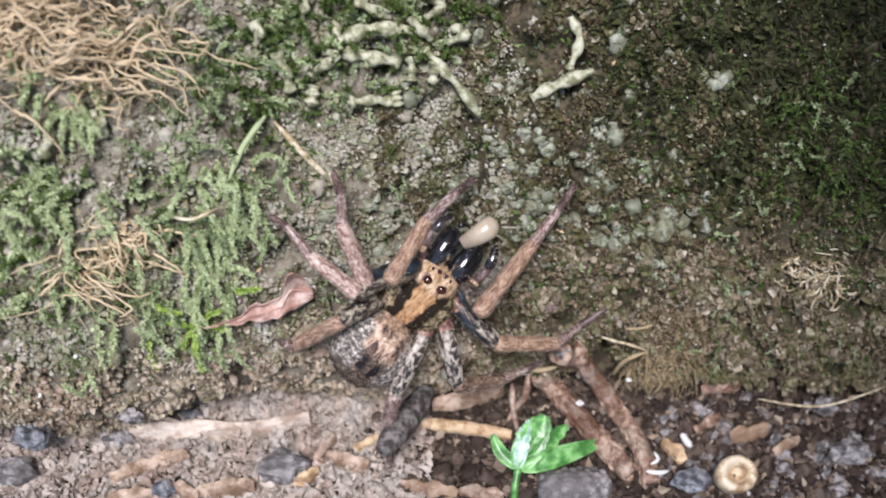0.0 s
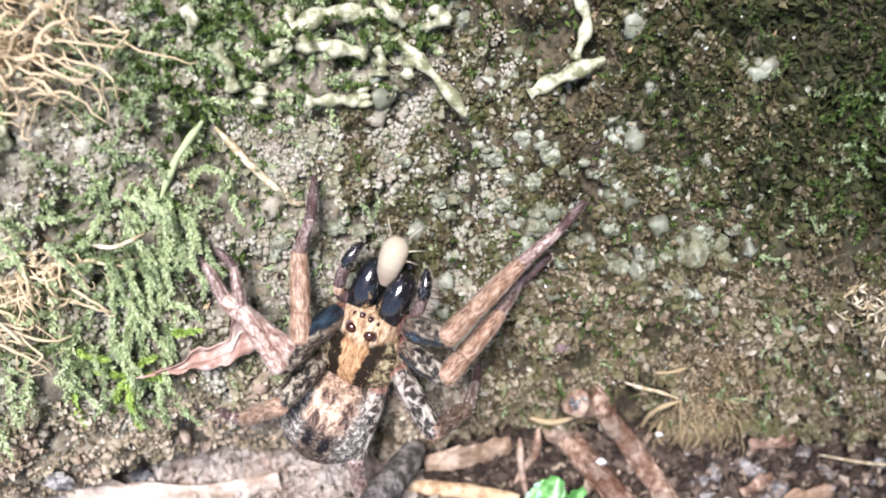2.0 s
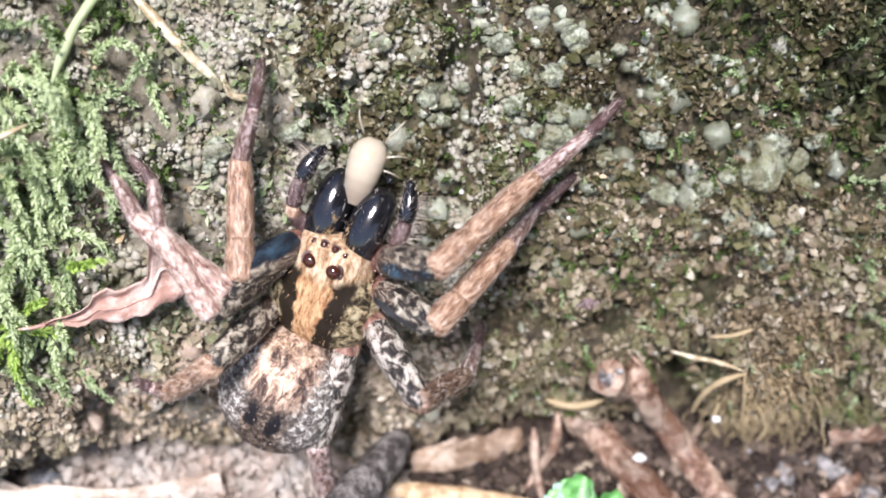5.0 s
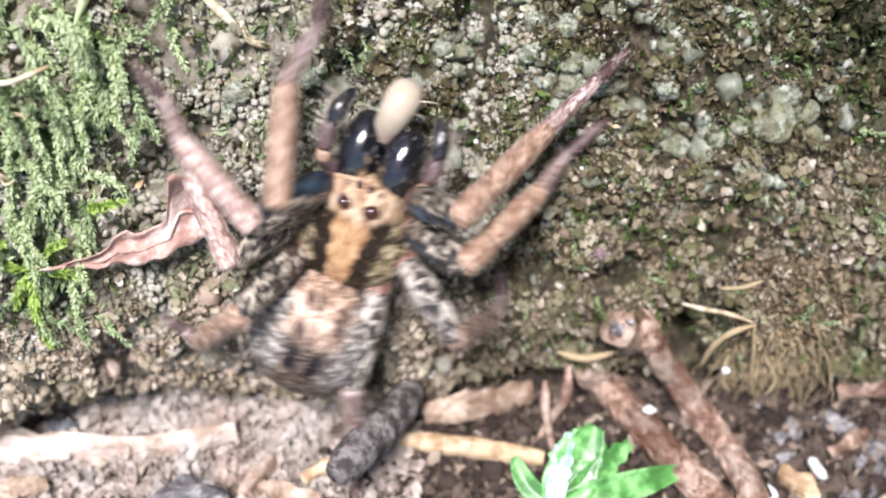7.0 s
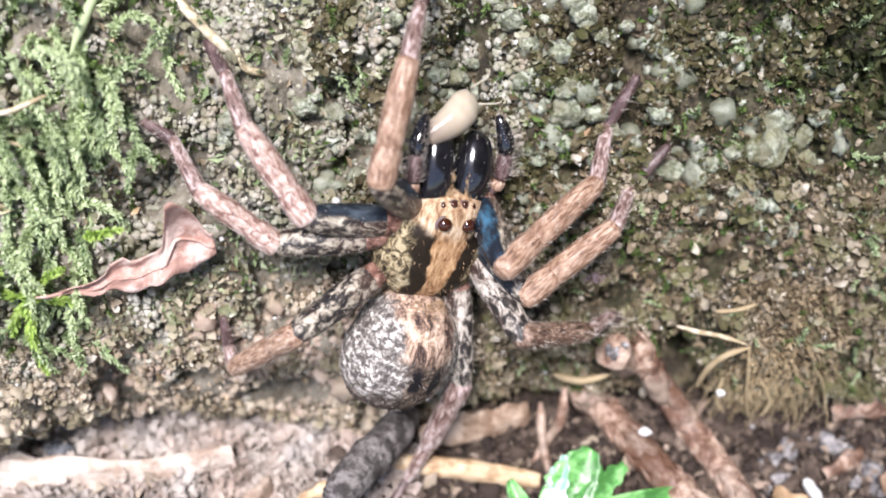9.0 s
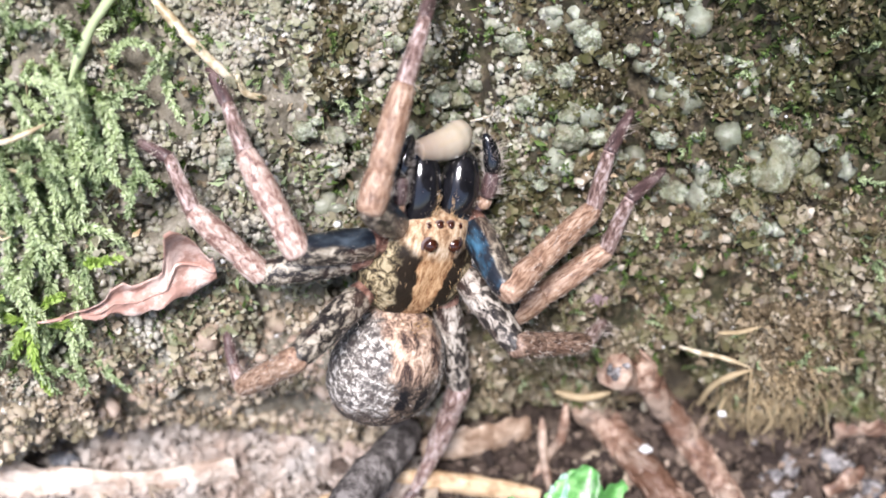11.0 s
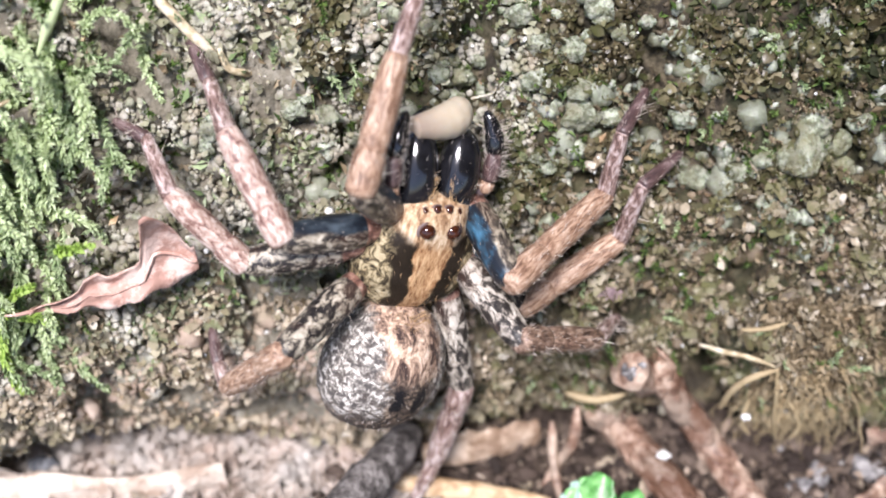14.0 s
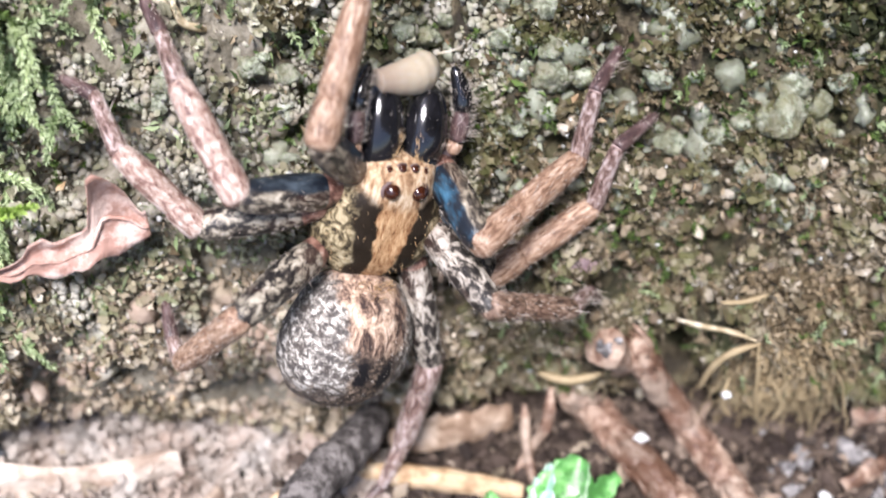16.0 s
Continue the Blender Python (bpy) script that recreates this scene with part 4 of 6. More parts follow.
def tangle(name, spots, count, spread, length, thick, material, label, category, hang=0.5, lift=0.9):
    """A tuft of dry strands that rise from the rock and hang down."""
    root = new(name)
    tagged(root, label, category)
    for i in range(count):
        s = spots[i % len(spots)]
        p, nrm = on_rock(s[0] + rng.normal(0, spread), max(0.5, s[2] + rng.normal(0, spread * 0.7)), 0.1)
        side = rng.normal(0, 1, 3) * np.array((1, 0.3, 0.6))
        ln = length * rng.uniform(0.4, 1.2)
        q = p + (nrm * lift + side * 0.5) * ln * 0.5
        e = q + (nrm * 0.2 + side * 0.6 + np.array((0, 0, -hang * 1.6))) * ln * 0.6
        w = thick * rng.uniform(0.5, 1.3)
        part("strand", sweep(bend([p, q, e, e + rng.normal(0, 0.25, 3) * ln], 12) + np.cumsum(rng.normal(0, 0.045 * ln, (12, 3)), 0) * 0.9, w * np.array([0.8, 1, 1, 0.95, 0.95, 0.9, 0.9, 0.85, 0.8, 0.7, 0.5, 0.25]), 6, 0.25, i, 0.6), material, root)
    return root


tangle("fibre_tuft", [(-35.1, 16.1, 41.5), (-38.5, 17.7, 43.3), (-31.9, 15.7, 39.9), (-42.0, 18.0, 43.0)], 300, 2.6, 5.2, 0.14, M_FIBRE, "tangled tuft of dry tan plant fibres on the rock", "plant fibres", 0.2, 1.1)
tangle("fibre_tuft", [(-34.8, 2.2, 25.2), (-31.9, 4.4, 26.8)], 110, 1.5, 4.0, 0.13, M_FIBRE, "small tuft of curled straw-coloured fibres on moss", "plant fibres", 0.5)
tangle("fibre_tuft", [(38.5, 7.1, 17.5), (37.0, 7.5, 18.5)], 90, 1.5, 2.4, 0.14, M_STRAW, "yellowish tuft of fine dry fibres on the rock", "plant fibres", 0.3)
tangle("root_tuft", [(22.9, 3.9, 4.4), (21.9, 4.1, 5.4), (25.6, 3.5, 2.8), (23.4, 4.0, 6.4), (24.8, 4.0, 8.0), (22.4, 4.0, 8.0)], 420, 1.2, 2.0, 0.05, M_ROOT, "tangle of fine tan rootlets hanging from the rock", "roots", 1.7, 0.6)


def strand(name, spots, width, material, label, category, group=""):
    p = bend(spots, 20)
    r = width * np.clip(np.minimum(np.linspace(0.45, 3, 20), np.linspace(3, 0.3, 20)), 0, 1)
    return tagged(part(name, sweep(p, r, 8, 0.2, 3), material), label, category, group)


strand("root", [(16.4, 5.0, 9.9), (17.8, 4.2, 10.3), (19.3, 3.6, 10.6), (21.0, 2.9, 10.5)], 0.17, M_STRAW, "thin pale wavy rootlet on the rock", "root", "pale rootlets")
strand("root", [(18.3, 3.0, 5.2), (18.6, 2.7, 8.0), (19.6, 2.6, 9.8), (21.2, 2.9, 10.3)], 0.24, M_ROOT, "thick straw-coloured curved root on the rock", "root", "pale rootlets")
strand("root", [(21.0, 2.9, 10.5), (21.4, 2.4, 8.0), (21.8, 2.2, 5.0), (22.4, 2.0, 2.6)], 0.16, M_ROOT, "thin tan hanging rootlet", "root", "pale rootlets")
strand("root", [(21.6, 2.9, 9.2), (23.2, 2.6, 8.9), (24.4, 2.8, 7.9)], 0.15, M_ROOT, "short straw-coloured root on the rock", "root", "pale rootlets")
strand("root", [(20.0, 3.0, 6.5), (19.8, 2.4, 4.5), (20.6, 2.2, 3.0)], 0.15, M_ROOT, "thin tan hanging rootlet", "root", "pale rootlets")
strand("root", [(22.6, 2.8, 6.5), (23.6, 2.2, 4.5), (23.2, 2.0, 2.8)], 0.15, M_ROOT, "thin tan hanging rootlet", "root", "pale rootlets")
strand("root", [(24.7, 8.6, 15.0), (26.5, 8.4, 15.6), (28.6, 8.6, 16.2)], 0.15, M_STRAW, "thin white rootlet lying on the rock", "root", "pale rootlets")
strand("root", [(23.6, 7.6, 14.0), (25.0, 6.9, 13.2), (26.2, 6.8, 11.6)], 0.12, M_STRAW, "fine pale rootlet lying on the rock", "root", "pale rootlets")
strand("root", [(18.8, 5.0, 11.6), (20.2, 4.8, 12.0), (21.6, 4.9, 12.6)], 0.16, M_ROOT, "short tan rootlet on the rock", "root", "pale rootlets")
strand("straw", [(-17.8, 14.6, 33.4), (-15.6, 12.9, 31.6), (-13.9, 12.0, 29.9), (-12.6, 11.6, 28.5)], 0.33, M_STRAW, "pale curved straw leaning on the rock", "straw")
strand("straw", [(-12.6, 11.8, 29.2), (-12.2, 11.3, 28.2), (-11.4, 11.6, 27.5), (-10.9, 12.0, 27.0)], 0.24, M_STRAW, "short yellow curled straw on the rock", "straw")
strand("straw", [(-18.5, 14.1, 34.7), (-20.6, 11.9, 32.8), (-22.0, 9.6, 30.5)], 0.3, M_PALEMOSS, "thin grey-green stem lying on the rock", "stem")
strand("straw", [(-27.0, 6.0, 29.5), (-25.0, 5.6, 29.8), (-22.8, 6.6, 30.2)], 0.18, M_STRAW, "thin yellow straw in moss", "straw")
strand("straw", [(35.6, 2.3, 0.8), (42.0, 0.4, 2.6), (48.6, 1.3, 5.5)], 0.14, M_STRAW, "long thin pale straw over the soil", "straw")
moss_cords([(-36.0, 11.0, 37.6), (-34.6, 11.0, 37.2)], 7, 0.7, 5.0, M_PALEMOSS, "whitish drooping moss shoots under the dry fibres")


# ---- lumps of quartz ----
def lump(at, size, material, name="quartz_lump", label="pale greenish lump of glassy quartz on the rock", category="pebble", group="quartz lumps on the rock", level=3):
    v, f = BALL[level]
    s = rng.uniform(0, 50)
    w = np.array([q * (1 + 0.42 * noise.noise(Vector(q) * 1.3 + Vector((s, 0, 0))) + 0.22 * noise.noise(Vector(q) * 3.4 + Vector((0, s, 0))) + 0.10 * noise.noise(Vector(q) * 8 + Vector((0, 0, s)))) for q in v])
    w = w * size * rng.uniform((0.85, 0.55, 0.65), (1.2, 0.8, 1.0)) + np.asarray(at)
    return tagged(part(name, (w * MM, f), material, smooth=name == "quartz_lump"), label, category, group)


for at, size in (((8.0, 11.5, 23.7), 1.5), ((15.2, 9.7, 19.8), 1.2), ((17.8, 10.1, 20.5), 1.1), ((21.3, 10.7, 21.5), 1.8), ((23.3, 10.9, 21.9), 1.2), ((10.9, 11.7, 23.5), 0.9), ((6.1, 9.9, 21.3), 0.8), ((19.7, 9.2, 18.8), 0.9), ((0.9, 12.2, 25.9), 1.1), ((-0.3, 12.3, 26.3), 0.9), ((7.1, 13.7, 26.9), 1.2),
                 ((5.1, 12.5, 25.6), 0.9), ((-0.9, 13.9, 28.5), 0.9), ((8.8, 15.2, 28.8), 1.1), ((14.1, 11.8, 23.4), 1.0), ((20.9, 8.8, 18.1), 0.8), ((-8.8, 10.3, 25.5), 0.9), ((-6.8, 10.3, 24.8), 0.9), ((-14.9, 8.2, 24.4), 1.0), ((-13.2, 9.3, 25.3), 0.9), ((-4.7, 9.3, 22.8), 0.8), ((4.3, 14.7, 28.7), 0.9)):
    p = on_rock(at[0], at[2], 0.55)[0]
    lump(p, size * 0.85, M_LUMP)
    for _ in range(3):
        q = on_rock(at[0] + rng.normal(0, size), at[2] + rng.normal(0, size * 0.8), 0.4)[0]
        lump(q, size * rng.uniform(0.35, 0.6), M_LUMP)
lump((10.3, 6.3, 13.5), 0.75, M_PURPLE, "purple_stone", "small purplish stone set among tan grains", group="")
lump((19.4, 1.2, 7.2), 0.36, M_WHITE, "white_grain", "small white grain on the roots", group="white grains", level=2)
lump((-10.5, 11.0, 25.0), 0.3, M_WHITE, "white_grain", "small bright white grain on the rock", group="white grains", level=2)
lump((14.6, 0.6, 3.0), 0.42, M_WHITE, "white_grain", "white grain stuck to the twig", group="white grains", level=2)


# ---- litter at the foot of the rock ----
def chip(name, spots, width, thick, material, label, category, group="", knobs=0.5, seed=1, smooth=False):
    """A flat torn sliver along points (mm)."""
    n = 18
    p = bend(spots, n)
    r = width * np.array([0.35 + 0.65 * math.sin(math.pi * (0.06 + 0.88 * i / (n - 1))) ** 0.5 * (1 + 0.25 * noise.noise(Vector((i * 0.6, seed, 0)))) for i in range(n)])
    shape = sweep(p, r, 12, knobs, seed, thick / width, 1.1 * MM)
    return tagged(part(name, shape, material, smooth=smooth), label, category, group)


def bark_strip(spots, width, material, label, seed):
    """A strip of bark with loose flakes lifting off it."""
    ob = chip("bark_strip", spots, width, 0.6, material, label, "bark", "bark pieces on the soil", 0.8, seed)
    line = bend(spots, 40)
    for k in range(14):
        i = int(rng.integers(2, 36))
        a, d = line[i], line[i + 2] - line[i]
        d = d / np.linalg.norm(d) * rng.uniform(0.7, 1.7)
        lift = np.array((0, -0.35, 0.55)) * rng.uniform(0.8, 1.1) + np.array((0, 1, 0)) * rng.uniform(-0.4, 0.4) * width
        part("flake", sweep(bend([a + lift, a + lift + d * 0.5 + (0, 0, 0.08), a + lift + d], 8), width * rng.uniform(0.25, 0.5) * np.array([0.3, 0.8, 1, 1, 0.95, 0.9, 0.7, 0.25]), 8, 0.7, k, 0.22, 0.6 * MM), material, ob, smooth=False)
    return ob


bark_strip([(-43.5, -2.3, 0.7), (-38.5, -1.8, 0.9), (-32.9, -1.5, 0.8), (-27.4, -1.8, 0.9), (-21.3, -1.3, 0.8), (-15.3, -0.2, 0.9)], 1.3, M_PALEBARK, "long cream-pink strip of flaking bark on soil", 2)
bark_strip([(-36.0, -7.2, 0.8), (-32.1, -5.8, 1.0), (-28.2, -4.4, 0.9)], 1.0, M_BARK, "short orange-tan piece of bark on soil", 3)
chip("stick", [(-3.6, -0.7, 1.0), (1.7, -1.4, 1.0), (7.0, -2.2, 0.9)], 0.85, 0.7, M_STICK, "smooth pale tan stick on dark soil", "stick", "", 0.15, 4)
chip("bark_chip", [(-1.7, 1.4, 0.9), (2.5, 2.1, 1.3), (6.4, 3.5, 1.0)], 1.35, 0.4, M_BARK, "curled tan bark chip under the spider", "bark", "bark pieces on the soil", 0.4, 5)
for k, (at, ln, wd, ang) in enumerate((((-11.0, -5.6, 0.8), 4.6, 1.3, -20), ((-13.5, -3.7, 0.6), 3.6, 0.9, 55), ((-8.9, -3.1, 0.7), 3.0, 0.6, 30), ((33.8, -2.1, 0.8), 4.6, 1.2, 15), ((31.1, 3.0, 2.0), 4.4, 0.9, 5), ((24.9, -4.2, 0.6), 3.2, 1.0, -50), ((-2.2, -8.6, 0.5), 6.0, 1.2, -12), ((3.3, -9.0, 0.5), 5.0, 0.9, -8),
                                       ((-15.2, -7.3, 0.5), 3.0, 1.1, 40), ((37.8, -3.5, 0.5), 3.4, 0.8, 25), ((-23.8, -8.5, 0.6), 6.0, 1.2, 8), ((-28.5, -8.7, 0.6), 4.0, 1.1, -25), ((-33.8, -9.2, 0.6), 4.6, 1.0, 12), ((29.3, -0.7, 0.5), 3.4, 0.8, 30))):
    d = np.array((math.cos(radians(ang)), math.sin(radians(ang)), 0.06)) * ln / 2
    c = np.asarray(at)
    chip("bark_chip", [c - d, c + (0, 0, 0.35), c + d], wd, 0.4, (M_BARK, M_TWIG, M_STICK)[k % 3] if k not in (10, 11, 12) else M_BARK,
         ("flat tan bark chip on soil", "reddish brown bark chip on soil", "pale tan wood chip on soil")[k % 3 if k not in (10, 11, 12) else 0], "bark", "bark pieces on the soil", 0.6, k + 10)


def scaly_twig(spots, width, label, stub=None):
    """A twig clad in overlapping scales."""
    root = new("twig")
    tagged(root, label, "twig", "scaly twigs")
    p = bend(spots, 40)
    part("core", sweep(p, width * np.array([0.8 + 0.1 * math.sin(i * 0.9) for i in range(40)]), 12, 0.3, 5), M_TWIG, root)
    step_by = 0.85
    along = np.concatenate([[0], np.cumsum(np.linalg.norm(np.diff(p, axis=0), axis=1))])
    base = BALL[2]
    k = 0
    for s in np.arange(0.3, along[-1] - 0.2, step_by):
        c = np.array([np.interp(s, along, p[:, i]) for i in range(3)])
        d = np.array([np.interp(s + 0.2, along, p[:, i]) for i in range(3)]) - c
        d = d / (np.linalg.norm(d) + 1e-9)
        a = np.cross(d, (0.2, -0.8, 0.5))
        a /= np.linalg.norm(a)
        b = np.cross(a, d)
        for j in range(4):
            ang = j * math.pi / 2 + (k % 2) * math.pi / 4 + rng.normal(0, 0.25)
            big = rng.uniform(0.7, 1.25)
            o = math.cos(ang) * a + math.sin(ang) * b
            t = np.cross(d, o)
            m = np.stack([t * 0.74 * width * big, (d * 1.15 + o * 0.2) * big, o * 0.27 * width], 1)
            v = base[0] * (1 + rng.uniform(-0.1, 0.1, (len(base[0]), 1)))
            part("scale", ((v @ m.T + c + d * rng.normal(0, 0.15) + o * width * 0.78) * MM, base[1]), M_TWIG, root)
        k += 1
    if stub is not None:
        q = bend(stub, 10)
        part("stub", sweep(q, [1.0, 1.15, 1.2, 1.15, 1.1, 1.1, 1.15, 1.25, 1.3, 1.15], 14, 0.3, 8), M_TWIG, root, "broken twig end")
        e, d = q[-1], (q[-1] - q[-3]) / np.linalg.norm(q[-1] - q[-3])
        for _ in range(12):
            part("pith", chunks(e + d * 0.05 + rng.normal(0, 0.4, (1, 3)), rng.uniform(0.18, 0.4, 1), 2), M_STONE, root, "crumbly grey pith", False)
    return root


scaly_twig([(13.8, 4.7, 8.2), (15.7, 3.9, 4.5), (18.5, 2.0, 1.0), (21.2, -3.8, 1.0), (21.9, -8.1, 1.0)], 0.95, "reddish brown scaly twig leaning on the rock", [(13.7, 4.6, 6.0), (13.0, 4.2, 7.2), (11.8, 3.3, 9.2)])
scaly_twig([(10.1, 4.2, 3.3), (12.4, 3.4, 0.9), (14.3, 0.4, 1.2), (16.8, -3.1, 1.2), (19.7, -7.1, 1.2)], 1.1, "thick reddish brown scaly twig on the soil")
chip("twig", [(-2.4, 2.1, 3.3), (-3.9, -1.0, 4.4), (-5.6, -4.0, 5.8), (-7.1, -6.8, 7.0)], 1.5, 1.45, M_DARKTWIG, "blunt charcoal grey twig standing out of the soil", "twig", "", 0.06, 9, True)
strand("twig", [(8.8, 3.0, 5.2), (8.6, 1.6, 3.0), (7.6, 0.8, 1.2), (6.6, -0.6, 0.4)], 0.4, M_TWIG, "thin dark reddish twig beside the seedling", "twig")
strand("twig", [(7.2, 3.0, 3.2), (7.3, 0.8, 1.8), (7.8, -2.0, 0.6)], 0.35, M_TWIG, "thin dark reddish twig beside the seedling", "twig")
strand("root", [(8.0, 3.8, 5.6), (10.0, 3.4, 5.4), (12.0, 3.6, 5.9)], 0.3, M_ROOT, "short yellowish root under the twig stub", "root", "pale rootlets")


def pebble(at, size, material, label):
    return lump(np.asarray(at), size, material, "stone", label, "stone", "stones in the soil")


for at, size, mt, lb in (((-46.2, -6.4, 1.0), 2.2, M_STONE, "long grey stone lying in the soil"), ((-17.6, -6.0, 1.2), 2.3, M_STONE, "grey speckled stone lying in the soil"), ((-30.3, -8.5, 0.8), 1.3, M_BLUESTONE, "small slate-blue stone lying in the soil"),
                         ((-33.1, -3.9, 9.0), 1.3, M_STONE, "small grey stone at the foot of the rock"), ((-28.3, 0.5, 0.5), 1.2, M_BLUESTONE, "small slate-blue stone under the bark"), ((26.4, -7.7, 1.0), 1.7, M_BLUESTONE, "dark rounded stone lying in the soil"),
                         ((43.3, 1.3, 0.8), 1.5, M_STONE, "grey stone at the foot of the rock"), ((-42.9, -5.2, 7.0), 1.8, M_BLUESTONE, "dark grey stone at the foot of the rock"), ((44.6, -4.4, 0.8), 2.0, M_STONE, "rough grey stone lying in the soil"), ((-35.9, -2.3, 0.6), 1.4, M_STONE, "small grey stone beside the bark")):
    pebble(at, size, mt, lb)


def cone_scale():
    """A grey, knobbly fallen cone lying on the soil."""
    root = new("seed_cone")
    tagged(root, "dark grey knobbly seed cone lying on soil", "seed cone")
    a, b = np.array((13.0, -8.7, 1.5)) + (-3.6, -0.4, 0), np.array((13.0, -8.7, 1.5)) + (4.4, 0.2, 0)
    part("core", sweep(bend([a, (a + b) / 2 + (0, 0, 0.3), b], 16), 1.9 * np.array([0.35, 0.7, 0.85, 0.95, 1, 1, 1, 1, 1, 1, 0.95, 0.9, 0.85, 0.75, 0.6, 0.3]), 14, 0.1), M_STONE, root)
    v, f = BALL[2]
    for i in range(9):
        u = (i + 0.7) / 10
        for j in range(8):
            ang = j * math.pi / 4 + (i % 2) * math.pi / 8
            r = 1.85 * math.sin(math.pi * (0.12 + 0.76 * u)) ** 0.5
            c = a + (b - a) * u + (0, math.cos(ang) * r, math.sin(ang) * r)
            part("scale", ((v * (0.52, 0.5, 0.42) * rng.uniform(0.85, 1.1) + c) * MM, f), M_STONE, root)


cone_scale()


def shell():
    """A round empty gall with a dark hole."""
    c = np.asarray((31.0, -7.4, 1.3))
    rows, n = [], 28
    for r, z in ((0.3, -1.2), (1.9, -1.2), (2.25, -0.2), (2.3, 1.2), (2.1, 1.75), (1.6, 1.85), (1.25, 1.6), (0.95, 1.1), (0.8, 0.4), (0.2, 0.2)):
        rows += [(c[0] + (r * (1 + 0.06 * noise.noise(Vector((k, z, 3))))) * math.cos(2 * math.pi * k / n), c[1] + r * 0.8 * math.sin(2 * math.pi * k / n) - z * 0.25, c[2] + z + r * 0.35 * math.sin(2 * math.pi * k / n)) for k in range(n)]
    root = part("gall", (np.array(rows) * MM, quads(10, n, True)), M_SHELL)
    tagged(root, "round tan empty gall with a dark hole", "gall")


shell()
strand("white_fleck", [np.asarray((26.5, -2.9, 0.8)) + (-0.5, 0.6, 0.5), np.asarray((26.5, -2.9, 0.8)), np.asarray((26.5, -2.9, 0.8)) + (0.5, -0.8, 0)], 0.42, M_WHITE, "small bluish white husk on the soil", "husk")
strand("husk", [(21.8, -6.4, 2.2), (22.6, -6.0, 2.5), (22.3, -5.0, 2.4)], 0.2, M_WHITE, "small white curled husk on the twig", "husk")
strand("husk", [(21.2, -7.2, 2.2), (22.6, -7.4, 2.2), (23.8, -7.0, 1.8)], 0.28, M_WHITE, "pale husk lying across the twigs", "husk")


def dead_leaf():
    """A crumpled pink leaf with a long thin tip."""
    rows, n = [], 26
    a, b, c, d = np.array((-23.4, 0.2, 19.7)), np.array((-20.3, 2.0, 19.5)), np.array((-17.0, 2.8, 20.0)), np.array((-14.2, 3.5, 19.7))
    mid = bend([a, b, c, d], n)
    up = np.array((-0.1, 0.45, 0.9))
    out = np.array((0.2, -0.9, 0.4))
    for i in range(n):
        u = i / (n - 1)
        hi = 0.12 + (1.5 * max(0, (u - 0.2) / 0.8) + 3.7 * math.exp(-(((u - 0.79) / 0.12) ** 4)) + 0.9 * math.exp(-(((u - 0.36) / 0.07) ** 4))) * (0.85 + 0.25 * noise.noise(Vector((i * 0.3, 0, 1))))
        lo = 0.12 + 1.5 * math.sin(math.pi * u) ** 1.2 * (0.85 + 0.4 * noise.noise(Vector((i * 0.33, 4, 1))))
        for j in range(11):
            w = -lo + (hi + lo) * j / 10
            fold = 0.5 * noise.noise(Vector((i * 0.17, j * 0.25, 7))) + 0.12 * noise.noise(Vector((i * 0.6, j * 0.7, 2)))
            rows.append(mid[i] + up * w + out * (fold * 1.3 + 0.12 * w * w))
    front = np.array(rows)
    back = front - out * 0.12
    f = quads(n, 11)
    edge = [i * 11 for i in range(n)] + [(n - 1) * 11 + j for j in range(1, 11)] + [i * 11 + 10 for i in range(n - 2, -1, -1)] + [j for j in range(9, 0, -1)]
    m = len(front)
    rim = [t for p, q in zip(edge, edge[1:] + edge[:1]) for t in ((p, q, q + m), (p, q + m, p + m))]
    ob = part("dead_leaf", (np.concatenate([front, back]) * MM, np.concatenate([f, f[:, ::-1] + m, rim])), M_LEAF)
    tagged(ob, "crumpled dry pink leaf caught on the moss", "leaf")
    rib = np.array([front[i * 11 + 4] for i in range(n)]) + out * 0.04
    part("midrib", sweep(rib, np.linspace(0.05, 0.14, n), 6), M_LEAF, ob, "raised pale midrib")
    part("stalk", sweep(bend([mid[0] - (1.3, 0.3, -0.1), mid[0] - (0.6, 0.1, 0.05), mid[1]], 8), np.linspace(0.07, 0.16, 8), 6), M_LEAF, ob, "thin dry stalk")


dead_leaf()


